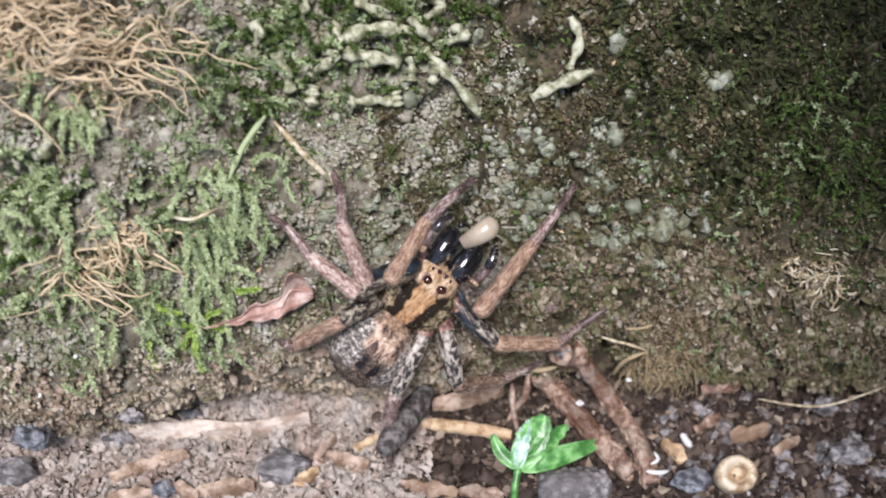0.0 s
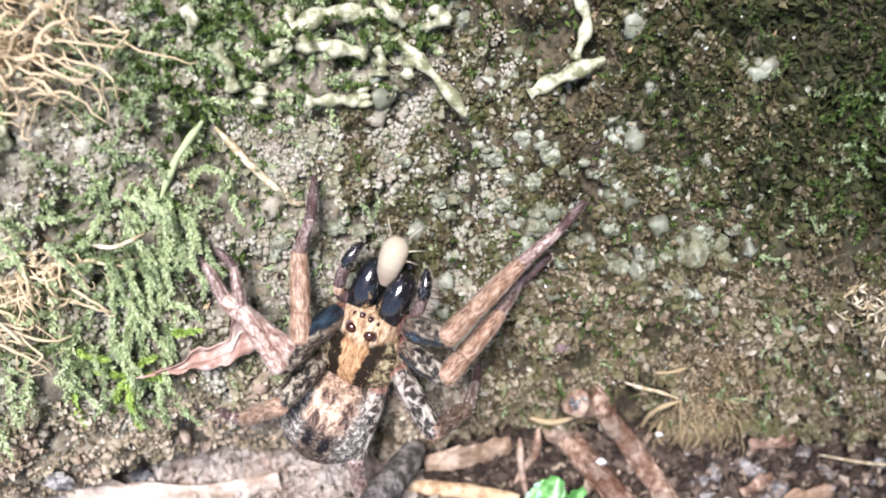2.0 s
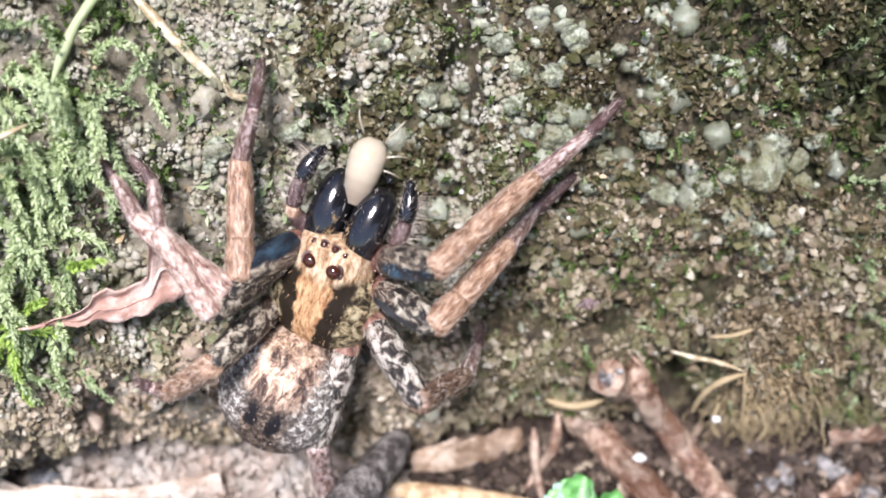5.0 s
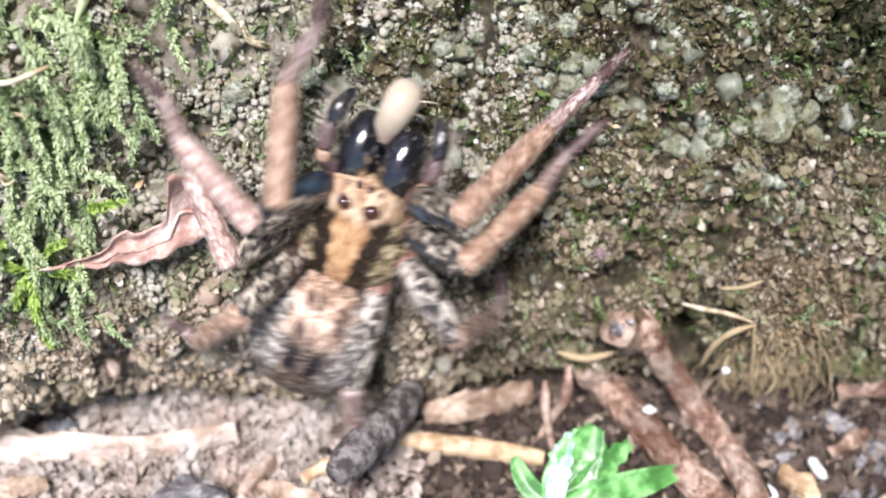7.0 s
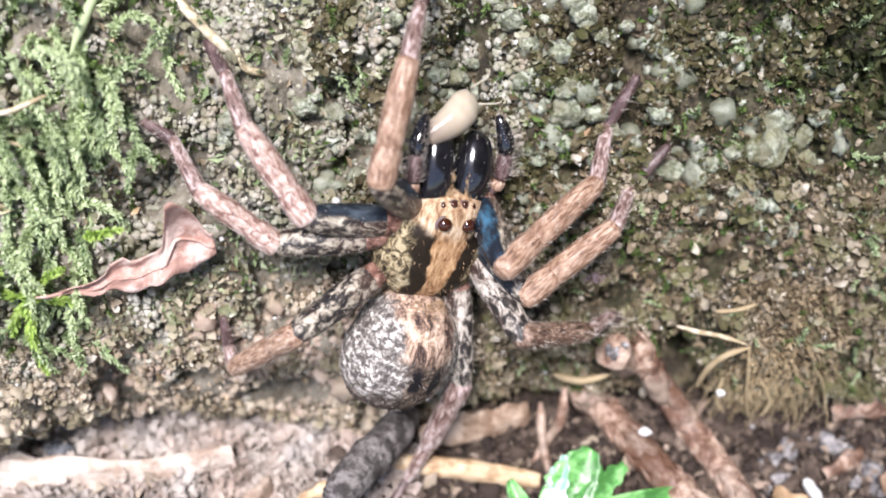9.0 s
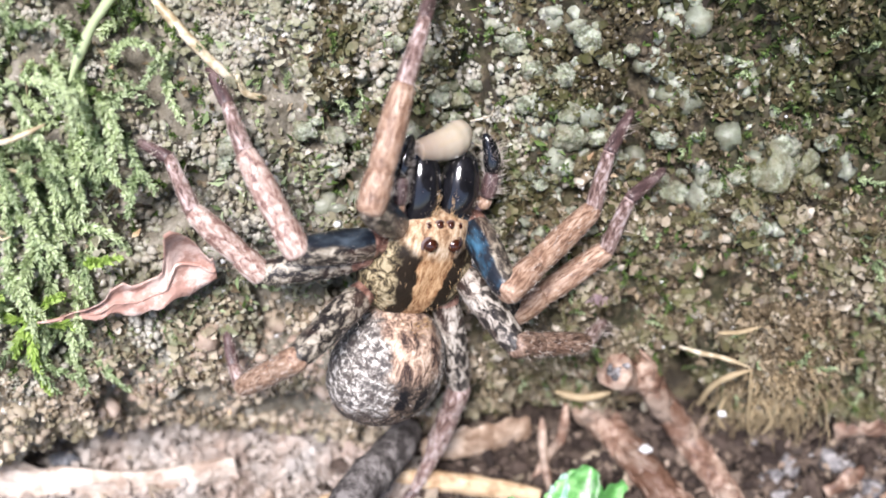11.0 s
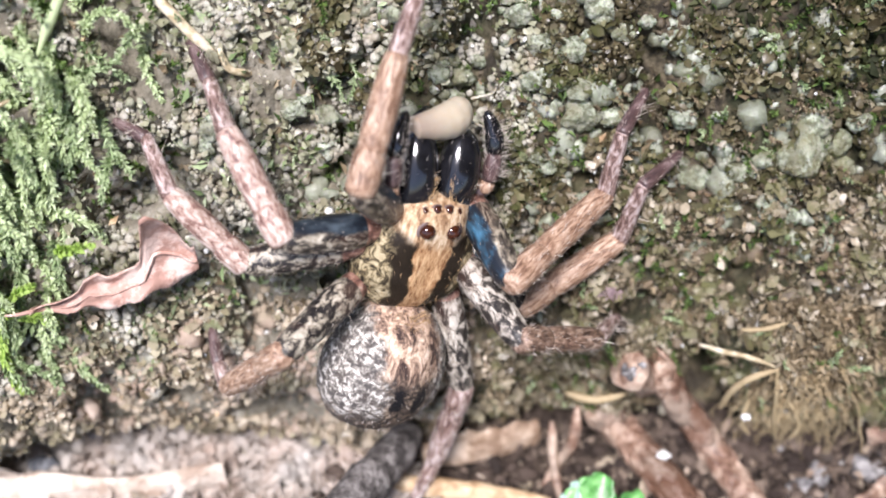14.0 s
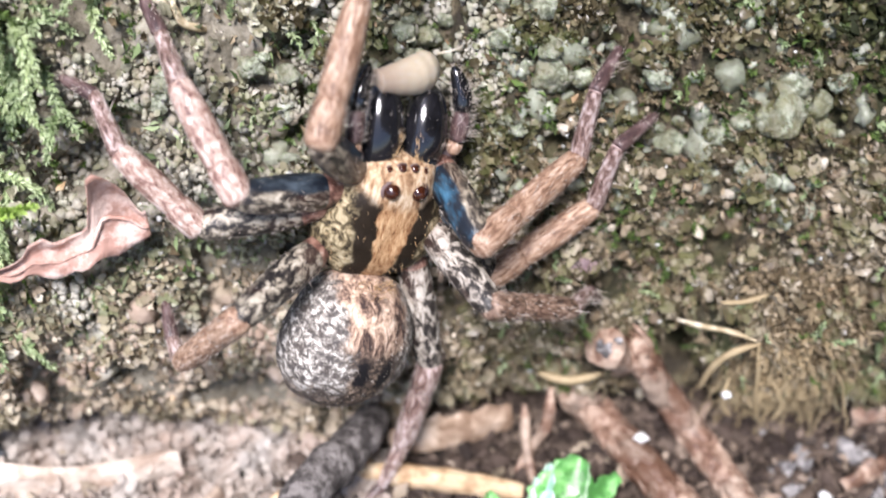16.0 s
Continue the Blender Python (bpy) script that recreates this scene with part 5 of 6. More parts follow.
def leaf_blade(spots, width, out, teeth, material, parent, cup=0.25):
    """A blade with a midrib, thickness and a toothed tip."""
    n, m = 26, 9
    mid = bend(spots, n)
    out = np.asarray(out, float) / np.linalg.norm(out)
    rows = []
    for i in range(n):
        u = i / (n - 1)
        d = mid[min(i + 1, n - 1)] - mid[max(i - 1, 0)]
        s = np.cross(d, out)
        s /= np.linalg.norm(s) + 1e-9
        w = width * (math.sin(math.pi * min(1, 0.04 + 0.9 * u ** 0.8)) ** 0.8)
        for j in range(m):
            k = 2 * j / (m - 1) - 1
            tooth = 1 + teeth * (0.5 if i % 4 < 2 else -0.4) * (u > 0.4) * abs(k) ** 4
            rib = -0.06 * math.exp(-((k / 0.12) ** 2))
            rows.append(mid[i] + s * w * k * tooth + out * (cup * width * k * k + rib))
    front = np.array(rows)
    back = front - out * 0.09
    f = quads(n, m)
    edge = [i * m for i in range(n)] + [(n - 1) * m + j for j in range(1, m)] + [i * m + m - 1 for i in range(n - 2, -1, -1)] + [j for j in range(m - 2, 0, -1)]
    q = len(front)
    rim = [t for a, b in zip(edge, edge[1:] + edge[:1]) for t in ((a, b, b + q), (a, b + q, a + q))]
    return part("leaf", (np.concatenate([front, back]) * MM, np.concatenate([f, f[:, ::-1] + q, rim])), material, parent)


def seedling():
    root = new("seedling")
    tagged(root, "small bright green seedling with toothed leaves", "seedling")
    hub = np.array((7.4, -6.6, 1.9))
    out = (0.0, -0.64, 0.77)
    part("stem", sweep(bend([(7.0, -9.8, -0.3), (7.0, -8.6, 0.9), hub], 10), np.linspace(0.45, 0.4, 10), 8), M_GREEN, root, "pale green stem")
    leaf_blade([hub, (5.6, -5.0, 2.3), (4.7, -3.2, 2.9)], 0.75, out, 0.0, M_GREEN, root)
    leaf_blade([hub, (11.4, -5.6, 2.4), (16.8, -3.4, 1.6)], 1.15, (0.1, -0.5, 0.85), 0.0, M_GREEN, root, 0.4)
    leaf_blade([hub, (8.9, -4.2, 3.3), (10.4, -1.6, 4.4)], 1.9, out, 0.25, M_GREEN, root)
    leaf_blade([hub + (0.6, 0, 0.1), (10.2, -4.6, 3.0), (12.9, -2.2, 3.2)], 1.0, out, 0.35, M_GREEN, root)
    leaf_blade([hub, (7.9, -4.6, 3.4), (8.6, -2.2, 4.6)], 0.75, (-0.3, -0.6, 0.7), 0.3, M_PALEGREEN, root, 0.7)
    leaf_blade([hub, (7.2, -4.9, 3.0), (7.6, -2.8, 4.0)], 0.55, (0.3, -0.6, 0.7), 0.3, M_PALEGREEN, root, 0.7)


seedling()


# ---- crumbs of soil ----
def scatter_ground(n, x0, x1, y0, y1, h=0.1):
    x, y = rng.uniform(x0, x1, n), rng.uniform(y0, y1, n)
    return np.array([(a, b, ground_z(a, b) + h) for a, b in zip(x, y)])


n = 3400
stuff("soil_crumbs", chunks(scatter_ground(n, -8, 56, -15, 5), sizes(n, 0.42, 0.55), 2, 0.3, 0.6), grainy("soil_crumbs", evenly((0.010, 0.007, 0.006), (0.030, 0.021, 0.017), (0.075, 0.054, 0.043), (0.22, 0.17, 0.135)), 1200, 0.85, 0.3, 0.8, 0.00012, "island", 0.4), "dark brown soil crumbs", "soil crumbs", True)
n = 5200
stuff("gravel", chunks(scatter_ground(n, -54, -6, -15, 6, 0.15), sizes(n, 0.3, 0.6), 1, 0.35, 0.6), M_GRAVEL, "pale pinkish gravel and bark crumbs on soil", "gravel")
n = 12000
stuff("litter_flakes", leaflets(scatter_ground(n, -54, -2, -15, 7, 0.4) + rng.uniform(0, 0.6, (n, 1)) * (0, 0, 1), sizes(n, 0.7, 0.5, 2.4), 1.0), M_GRAVEL, "pale brown scraps of leaf and bark on soil", "leaf litter")
n = 3000
stuff("litter_flakes", leaflets(scatter_ground(n, -6, 56, -15, 5, 0.3) + rng.uniform(0, 0.5, (n, 1)) * (0, 0, 1), sizes(n, 0.7, 0.5, 2.4), 1.0), grainy("dark_litter", evenly((0.015, 0.011, 0.009), (0.06, 0.044, 0.034), (0.16, 0.12, 0.092), (0.36, 0.285, 0.225)), 1500, 0.7, 0.3, 0.5, 0.0001, "island", 0.4), "dark brown scraps of rotten leaf on soil", "leaf litter")
n = 300
stuff("gravel", chunks(scatter_ground(n, 22, 56, -15, 3, 0.2), sizes(n, 0.55, 0.5), 2, 0.3, 0.6), M_STONE, "grey gravel on dark soil", "gravel")
n = 900
stuff("litter_flakes", flakes(scatter_ground(n, -54, 56, -15, 4, 0.4), sizes(n, 1.0, 0.4, 2)), M_BROWN, "small brown flakes of leaf litter", "leaf litter")

n = 320
stuff("white_specks", chunks(scatter_rock(n, -48, 48, 2, 46, 0.45), sizes(n, 0.13, 0.4), 1, 0.3), M_WHITE, "tiny sparkling white specks on the rock", "sand grains", True)
n = 160
stuff("rusty_flakes", flakes(scatter_rock(n, -45, 48, 4, 46, 0.4), sizes(n, 0.6, 0.3)), M_STICK, "rusty orange plant flakes on the rock", "leaf litter")

# the coarse grains beside the spider, one by one
shapes = []
for k in range(6):
    v, f = BALL[2]
    w = v * (1 + rng.uniform(-0.3, 0.3, (len(v), 1))) * rng.uniform(0.45, 1.0, 3)
    shapes.append(mesh_of("grain", w * MM, f, (M_CRUMB, M_GREENQ, M_QUARTZ)[k % 3]))
M_LOOSE = grainy("loose_grain", evenly((0.06, 0.042, 0.028), (0.20, 0.15, 0.095), (0.40, 0.34, 0.25), (0.66, 0.62, 0.54)), 1800, 0.45, 0.5, 0.6, 0.0001, "object", 0.35)
for me in shapes:
    me.materials[0] = M_LOOSE
for k in range(290):
    p, nrm = on_rock(rng.uniform(6, 34), rng.uniform(6, 22), 0.3)
    g = part("grain", shapes[k % 6], None, ROCK)
    g.matrix_basis = Matrix.LocRotScale(Vector(p) * MM, Euler(rng.uniform(0, 6.28, 3)), Vector((1, 1, 1)) * float(rng.uniform(0.22, 0.5)))
# ---- the spider ----
def m_carapace():
    m, tree, b = blank("carapace_hair", 0.6, 0.2)
    co = coords(tree)
    sep = tree.nodes.new("ShaderNodeSeparateXYZ")
    link(tree, co, sep.inputs[0])
    wob = calc(tree, "MULTIPLY", calc(tree, "SUBTRACT", noise_node(tree, co, 900, 4), 0.5), 0.0011)
    ax = calc(tree, "ADD", calc(tree, "ABSOLUTE", sep.outputs[0]), wob)
    yy = sep.outputs[1]
    streak = tree.nodes.new("ShaderNodeMapping")
    streak.inputs["Scale"].default_value = (1.0, 0.25, 1.0)
    link(tree, co, streak.inputs[0])
    fine = noise_node(tree, streak.outputs[0], 5200, 4, 0.7)
    tan = ramp(tree, fine, [(0.33, (0.13, 0.05, 0.022)), (0.44, (0.34, 0.18, 0.085)), (0.56, (0.54, 0.34, 0.18)), (0.75, (0.72, 0.51, 0.31))])
    gold = ramp(tree, noise_node(tree, co, 1900, 5, 0.75, 0.8), [(0.40, (0.014, 0.011, 0.008)), (0.48, (0.12, 0.092, 0.05)), (0.54, (0.34, 0.275, 0.16)), (0.66, (0.58, 0.50, 0.34))])
    dark = ramp(tree, fine, evenly((0.008, 0.006, 0.004), (0.03, 0.02, 0.012)))
    face = ramp(tree, noise_node(tree, streak.outputs[0], 3400, 5, 0.8), [(0.36, (0.12, 0.06, 0.035)), (0.46, (0.36, 0.22, 0.12)), (0.55, (0.58, 0.43, 0.28)), (0.70, (0.80, 0.69, 0.55))])
    # margin, dark side band, pale midline, pale face
    width = calc(tree, "ADD", 0.00052, calc(tree, "MULTIPLY", step(tree, yy, -0.0035, 0.0010), 0.0004))
    col = mix(tree, step(tree, calc(tree, "SUBTRACT", ax, width), 0.0009, 0.0013), dark, gold)
    col = mix(tree, step(tree, calc(tree, "SUBTRACT", ax, width), 0.00012, -0.00008), col, tan)
    near = calc(tree, "SUBTRACT", calc(tree, "ADD", yy, calc(tree, "MULTIPLY", wob, 1.2)), calc(tree, "MULTIPLY", ax, 0.35))
    col = mix(tree, step(tree, near, 0.0008, 0.0015), col, face)
    col = mix(tree, step(tree, sep.outputs[2], -0.0006, -0.0009), col, dark)
    link(tree, col, b.inputs["Base Color"])
    bump(tree, b, fine, 0.6, 0.00012)
    return m


def m_abdomen():
    m, tree, b = blank("abdomen_hair", 0.62, 0.25)
    co = coords(tree)
    sep = tree.nodes.new("ShaderNodeSeparateXYZ")
    link(tree, co, sep.inputs[0])
    wob = calc(tree, "MULTIPLY", calc(tree, "SUBTRACT", noise_node(tree, co, 1000, 4, 0.7), 0.5), 0.0022)
    ax = calc(tree, "ADD", calc(tree, "ABSOLUTE", sep.outputs[0]), wob)
    yy = calc(tree, "ADD", sep.outputs[1], wob)
    speck = ramp(tree, noise_node(tree, co, 2800, 4, 0.65, 0.5), [(0.40, (0.08, 0.072, 0.068)), (0.49, (0.19, 0.172, 0.155)), (0.55, (0.40, 0.37, 0.33)), (0.62, (0.78, 0.75, 0.70))])
    back = ramp(tree, noise_node(tree, co, 2200, 4, 0.7, 0.8), [(0.40, (0.018, 0.015, 0.014)), (0.52, (0.09, 0.066, 0.052)), (0.62, (0.27, 0.20, 0.145)), (0.74, (0.52, 0.42, 0.33))])
    lines = tree.nodes.new("ShaderNodeMapping")
    lines.inputs["Scale"].default_value = (1.0, 0.4, 1.0)
    link(tree, co, lines.inputs[0])
    heart = ramp(tree, noise_node(tree, lines.outputs[0], 1500, 5, 0.75, 0.6), [(0.40, (0.05, 0.032, 0.028)), (0.47, (0.26, 0.17, 0.125)), (0.54, (0.52, 0.37, 0.27)), (0.66, (0.80, 0.65, 0.53))])
    col = mix(tree, step(tree, ax, 0.0010, 0.0022), back, speck)
    col = mix(tree, step(tree, yy, -0.0012, -0.0035), col, back)
    inside = calc(tree, "MULTIPLY", step(tree, ax, 0.0024, 0.0017), step(tree, yy, 0.0002, 0.0016))
    col = mix(tree, inside, col, heart)
    # a pair of dark spots behind the pale patch
    dx = calc(tree, "SUBTRACT", ax, 0.0008)
    dy = calc(tree, "MULTIPLY", calc(tree, "ADD", yy, 0.0006), 0.5)
    r2 = calc(tree, "SQRT", calc(tree, "ADD", calc(tree, "MULTIPLY", dx, dx), calc(tree, "MULTIPLY", dy, dy)))
    blot = noise_node(tree, co, 750, 3, 0.6)
    col = mix(tree, calc(tree, "MULTIPLY", step(tree, blot, 0.54, 0.64), 0.55), col, (0.06, 0.045, 0.038))
    col = mix(tree, step(tree, r2, 0.0006, 0.0003), col, (0.010, 0.009, 0.011))
    link(tree, col, b.inputs["Base Color"])
    bump(tree, b, noise_node(tree, co, 5000, 3, 0.7), 0.6, 0.00014)
    return m


def m_leg(name, stops, scale, blue=None, rough=0.5, long=0.45, front=1.0, tall=0.45, edge=0.0005):
    m, tree, b = blank(name, rough, 0.45)
    co = coords(tree)
    mp = tree.nodes.new("ShaderNodeMapping")
    mp.inputs["Scale"].default_value = (1.0, long, 1.0)
    link(tree, co, mp.inputs[0])
    fine = noise_node(tree, mp.outputs[0], scale, 4, 0.7, 0.5)
    col = ramp(tree, fine, stops)
    wide = noise_node(tree, co, scale * 0.25, 2)
    col = mix(tree, step(tree, wide, 0.5, 0.7), col, mix(tree, 0.25, col, (0.12, 0.055, 0.035)))
    if blue:
        sep = tree.nodes.new("ShaderNodeSeparateXYZ")
        link(tree, co, sep.inputs[0])
        side = step(tree, calc(tree, "ADD", calc(tree, "ADD", calc(tree, "MULTIPLY", sep.outputs[0], front), calc(tree, "MULTIPLY", sep.outputs[2], tall)), calc(tree, "MULTIPLY", calc(tree, "SUBTRACT", wide, 0.5), 0.0006)), edge, edge + 0.0002)
        sheen = ramp(tree, noise_node(tree, mp.outputs[0], scale * 0.5, 3), [(0.3, (0.006, 0.007, 0.010)), (0.5, (0.012, 0.017, 0.025)), (0.64, blue), (0.8, tuple(2.2 * c for c in blue))])
        col = mix(tree, side, col, sheen)
    link(tree, col, b.inputs["Base Color"])
    bump(tree, b, noise_node(tree, mp.outputs[0], scale * 2, 3), 0.5, 0.0001)
    return m


M_CARAPACE, M_ABDOMEN = m_carapace(), m_abdomen()
BANDED = [(0.41, (0.014, 0.012, 0.012)), (0.49, (0.055, 0.046, 0.04)), (0.54, (0.27, 0.235, 0.18)), (0.66, (0.56, 0.51, 0.42))]
TANLEG = [(0.34, (0.10, 0.048, 0.032)), (0.44, (0.25, 0.147, 0.094)), (0.55, (0.43, 0.285, 0.198)), (0.70, (0.70, 0.56, 0.455))]
PINKLEG = [(0.36, (0.11, 0.05, 0.045)), (0.44, (0.30, 0.18, 0.145)), (0.53, (0.52, 0.39, 0.33)), (0.66, (0.76, 0.67, 0.61))]
M_FEMUR = m_leg("femur_banded", BANDED, 1900, long=0.7)
M_FEMUR_PALE = m_leg("femur_cream_banded", [(0.39, (0.014, 0.012, 0.012)), (0.475, (0.06, 0.052, 0.045)), (0.525, (0.32, 0.28, 0.235)), (0.64, (0.64, 0.60, 0.53))], 1700, long=0.6)
M_HIND = m_leg("leg_dark_brown", [(0.36, (0.04, 0.024, 0.018)), (0.46, (0.13, 0.08, 0.056)), (0.56, (0.27, 0.18, 0.13)), (0.70, (0.50, 0.39, 0.31))], 3200, long=0.35)
DARKBAND = [(0.39, (0.016, 0.013, 0.012)), (0.48, (0.07, 0.058, 0.048)), (0.56, (0.26, 0.22, 0.165)), (0.70, (0.50, 0.45, 0.36))]
M_FEMUR_BLUE = {"L": m_leg("femur_black", DARKBAND, 2200, (0.025, 0.045, 0.065), 0.35), "R": m_leg("femur_blue_black", DARKBAND, 2200, (0.035, 0.10, 0.16), 0.35, tall=0.6, edge=0.0006)}
M_FEMUR_DARK = {"L": m_leg("femur_black_striped", BANDED, 2200, (0.045, 0.06, 0.075), 0.4, edge=0.00068), "R": m_leg("femur_grey_striped", BANDED, 2200, (0.045, 0.06, 0.075), 0.4, tall=0.6, edge=0.0008)}
M_TIBIA = m_leg("leg_tan", TANLEG, 4200, long=0.22)
M_PINK = m_leg("leg_pink", PINKLEG, 2600, long=0.4)
M_META = m_leg("leg_tan_grey", [(0.36, (0.05, 0.028, 0.027)), (0.46, (0.20, 0.125, 0.105)), (0.56, (0.41, 0.315, 0.29)), (0.70, (0.70, 0.63, 0.62))], 3600, rough=0.38, long=0.3)
M_TARSUS = m_leg("leg_dark", [(0.3, (0.02, 0.015, 0.018)), (0.5, (0.085, 0.05, 0.048)), (0.7, (0.22, 0.16, 0.155))], 2400, rough=0.4, long=0.3)
M_COXA = m_leg("coxa_red", [(0.36, (0.06, 0.03, 0.025)), (0.48, (0.20, 0.10, 0.075)), (0.58, (0.36, 0.22, 0.17)), (0.7, (0.56, 0.44, 0.36))], 1500, rough=0.4)
M_BLACK = grainy("black_gloss", evenly((0.005, 0.005, 0.006), (0.014, 0.014, 0.017)), 1500, 0.12, 0.9, 0.2, 0.00004)
M_EYE = grainy("eye_gloss", evenly((0.03, 0.008, 0.004), (0.06, 0.018, 0.008)), 3000, 0.05, 0.8, 0.0)
M_GOLD = grainy("gold_bristle", evenly((0.30, 0.16, 0.055), (0.58, 0.42, 0.24)), 3000, 0.5)
M_BRISTLE = grainy("grey_bristle", evenly((0.20, 0.15, 0.12), (0.68, 0.62, 0.55)), 800, 0.5, vary="island", spread=0.2)


def lathe(stations, sides=18, depth=1.0):
    """A round body along y (mm) from stations (y, radius, lift)."""
    s = np.array(stations, float)
    st = bend(s, 4 * len(s))
    v = []
    for y, r, lift in st:
        for k in range(sides):
            a = 2 * math.pi * k / sides
            v.append((max(r, 0.01) * math.cos(a), y, lift + max(r, 0.01) * depth * math.sin(a)))
    n = len(st)
    v += [(0, st[0][0], st[0][2]), (0, st[-1][0], st[-1][2])]
    a, z = len(v) - 2, len(v) - 1
    f = [quads(n, sides, True)[:, ::-1], np.array([(a, k, (k + 1) % sides) for k in range(sides)]),
         np.array([(z, (n - 1) * sides + (k + 1) % sides, (n - 1) * sides + k) for k in range(sides)])]
    return np.array(v) * MM, np.concatenate(f)


def fur(shape, count, length, lean=(0, -1, 0), keep=None):
    """Short bristles over a shape, leaning one way."""
    v, f = shape
    p = v[f]
    area = np.linalg.norm(np.cross(p[:, 1] - p[:, 0], p[:, 2] - p[:, 0]), axis=1)
    pick = rng.choice(len(f), count, p=area / area.sum())
    w = rng.dirichlet((1, 1, 1), count)
    at = (p[pick] * w[:, :, None]).sum(1)
    n = np.cross(p[pick, 1] - p[pick, 0], p[pick, 2] - p[pick, 0])
    n /= np.linalg.norm(n, axis=1, keepdims=True) + 1e-12
    mid = at - v.mean(0)
    n = np.where((n * mid).sum(1, keepdims=True) < 0, -n, n)
    d = n * 0.7 + np.array(lean) * 0.8 + rng.normal(size=(count, 3)) * 0.25
    return hairs(at / MM, d, rng.uniform(0.4, 1.0, count) * length)


def carapace():
    ys = np.array([-3.5, -3.3, -2.6, -1.5, -0.3, 0.9, 1.8, 2.6, 3.2, 3.5, 3.6])
    ws = np.array([0.5, 1.5, 2.5, 3.15, 3.25, 2.95, 2.35, 2.1, 2.0, 1.6, 0.7])
    hs = np.array([0.5, 1.1, 1.9, 2.35, 2.45, 2.5, 2.6, 2.55, 2.2, 1.5, 0.8])
    prof = bend(np.stack([ys, ws, hs], 1), 44)
    m, v = 33, []
    for y, w, h in prof:
        for k in range(m):
            a = math.pi * k / (m - 1)
            c, s = math.cos(a), math.sin(a)
            x = w * math.copysign(abs(c) ** 0.85, c)
            groove = 0.14 * math.exp(-((x / 0.25) ** 2)) * math.exp(-(((y + 0.9) / 0.9) ** 2))
            ray = 0.07 * math.sin(7 * math.atan2(x, y + 0.9)) * min(1, abs(x) / 1.5) * (y < 1.6)
            v.append((x, y, -1.15 + h * abs(s) ** 0.8 - groove + ray))
    f = quads(len(prof), m)
    return np.array(v) * MM, f


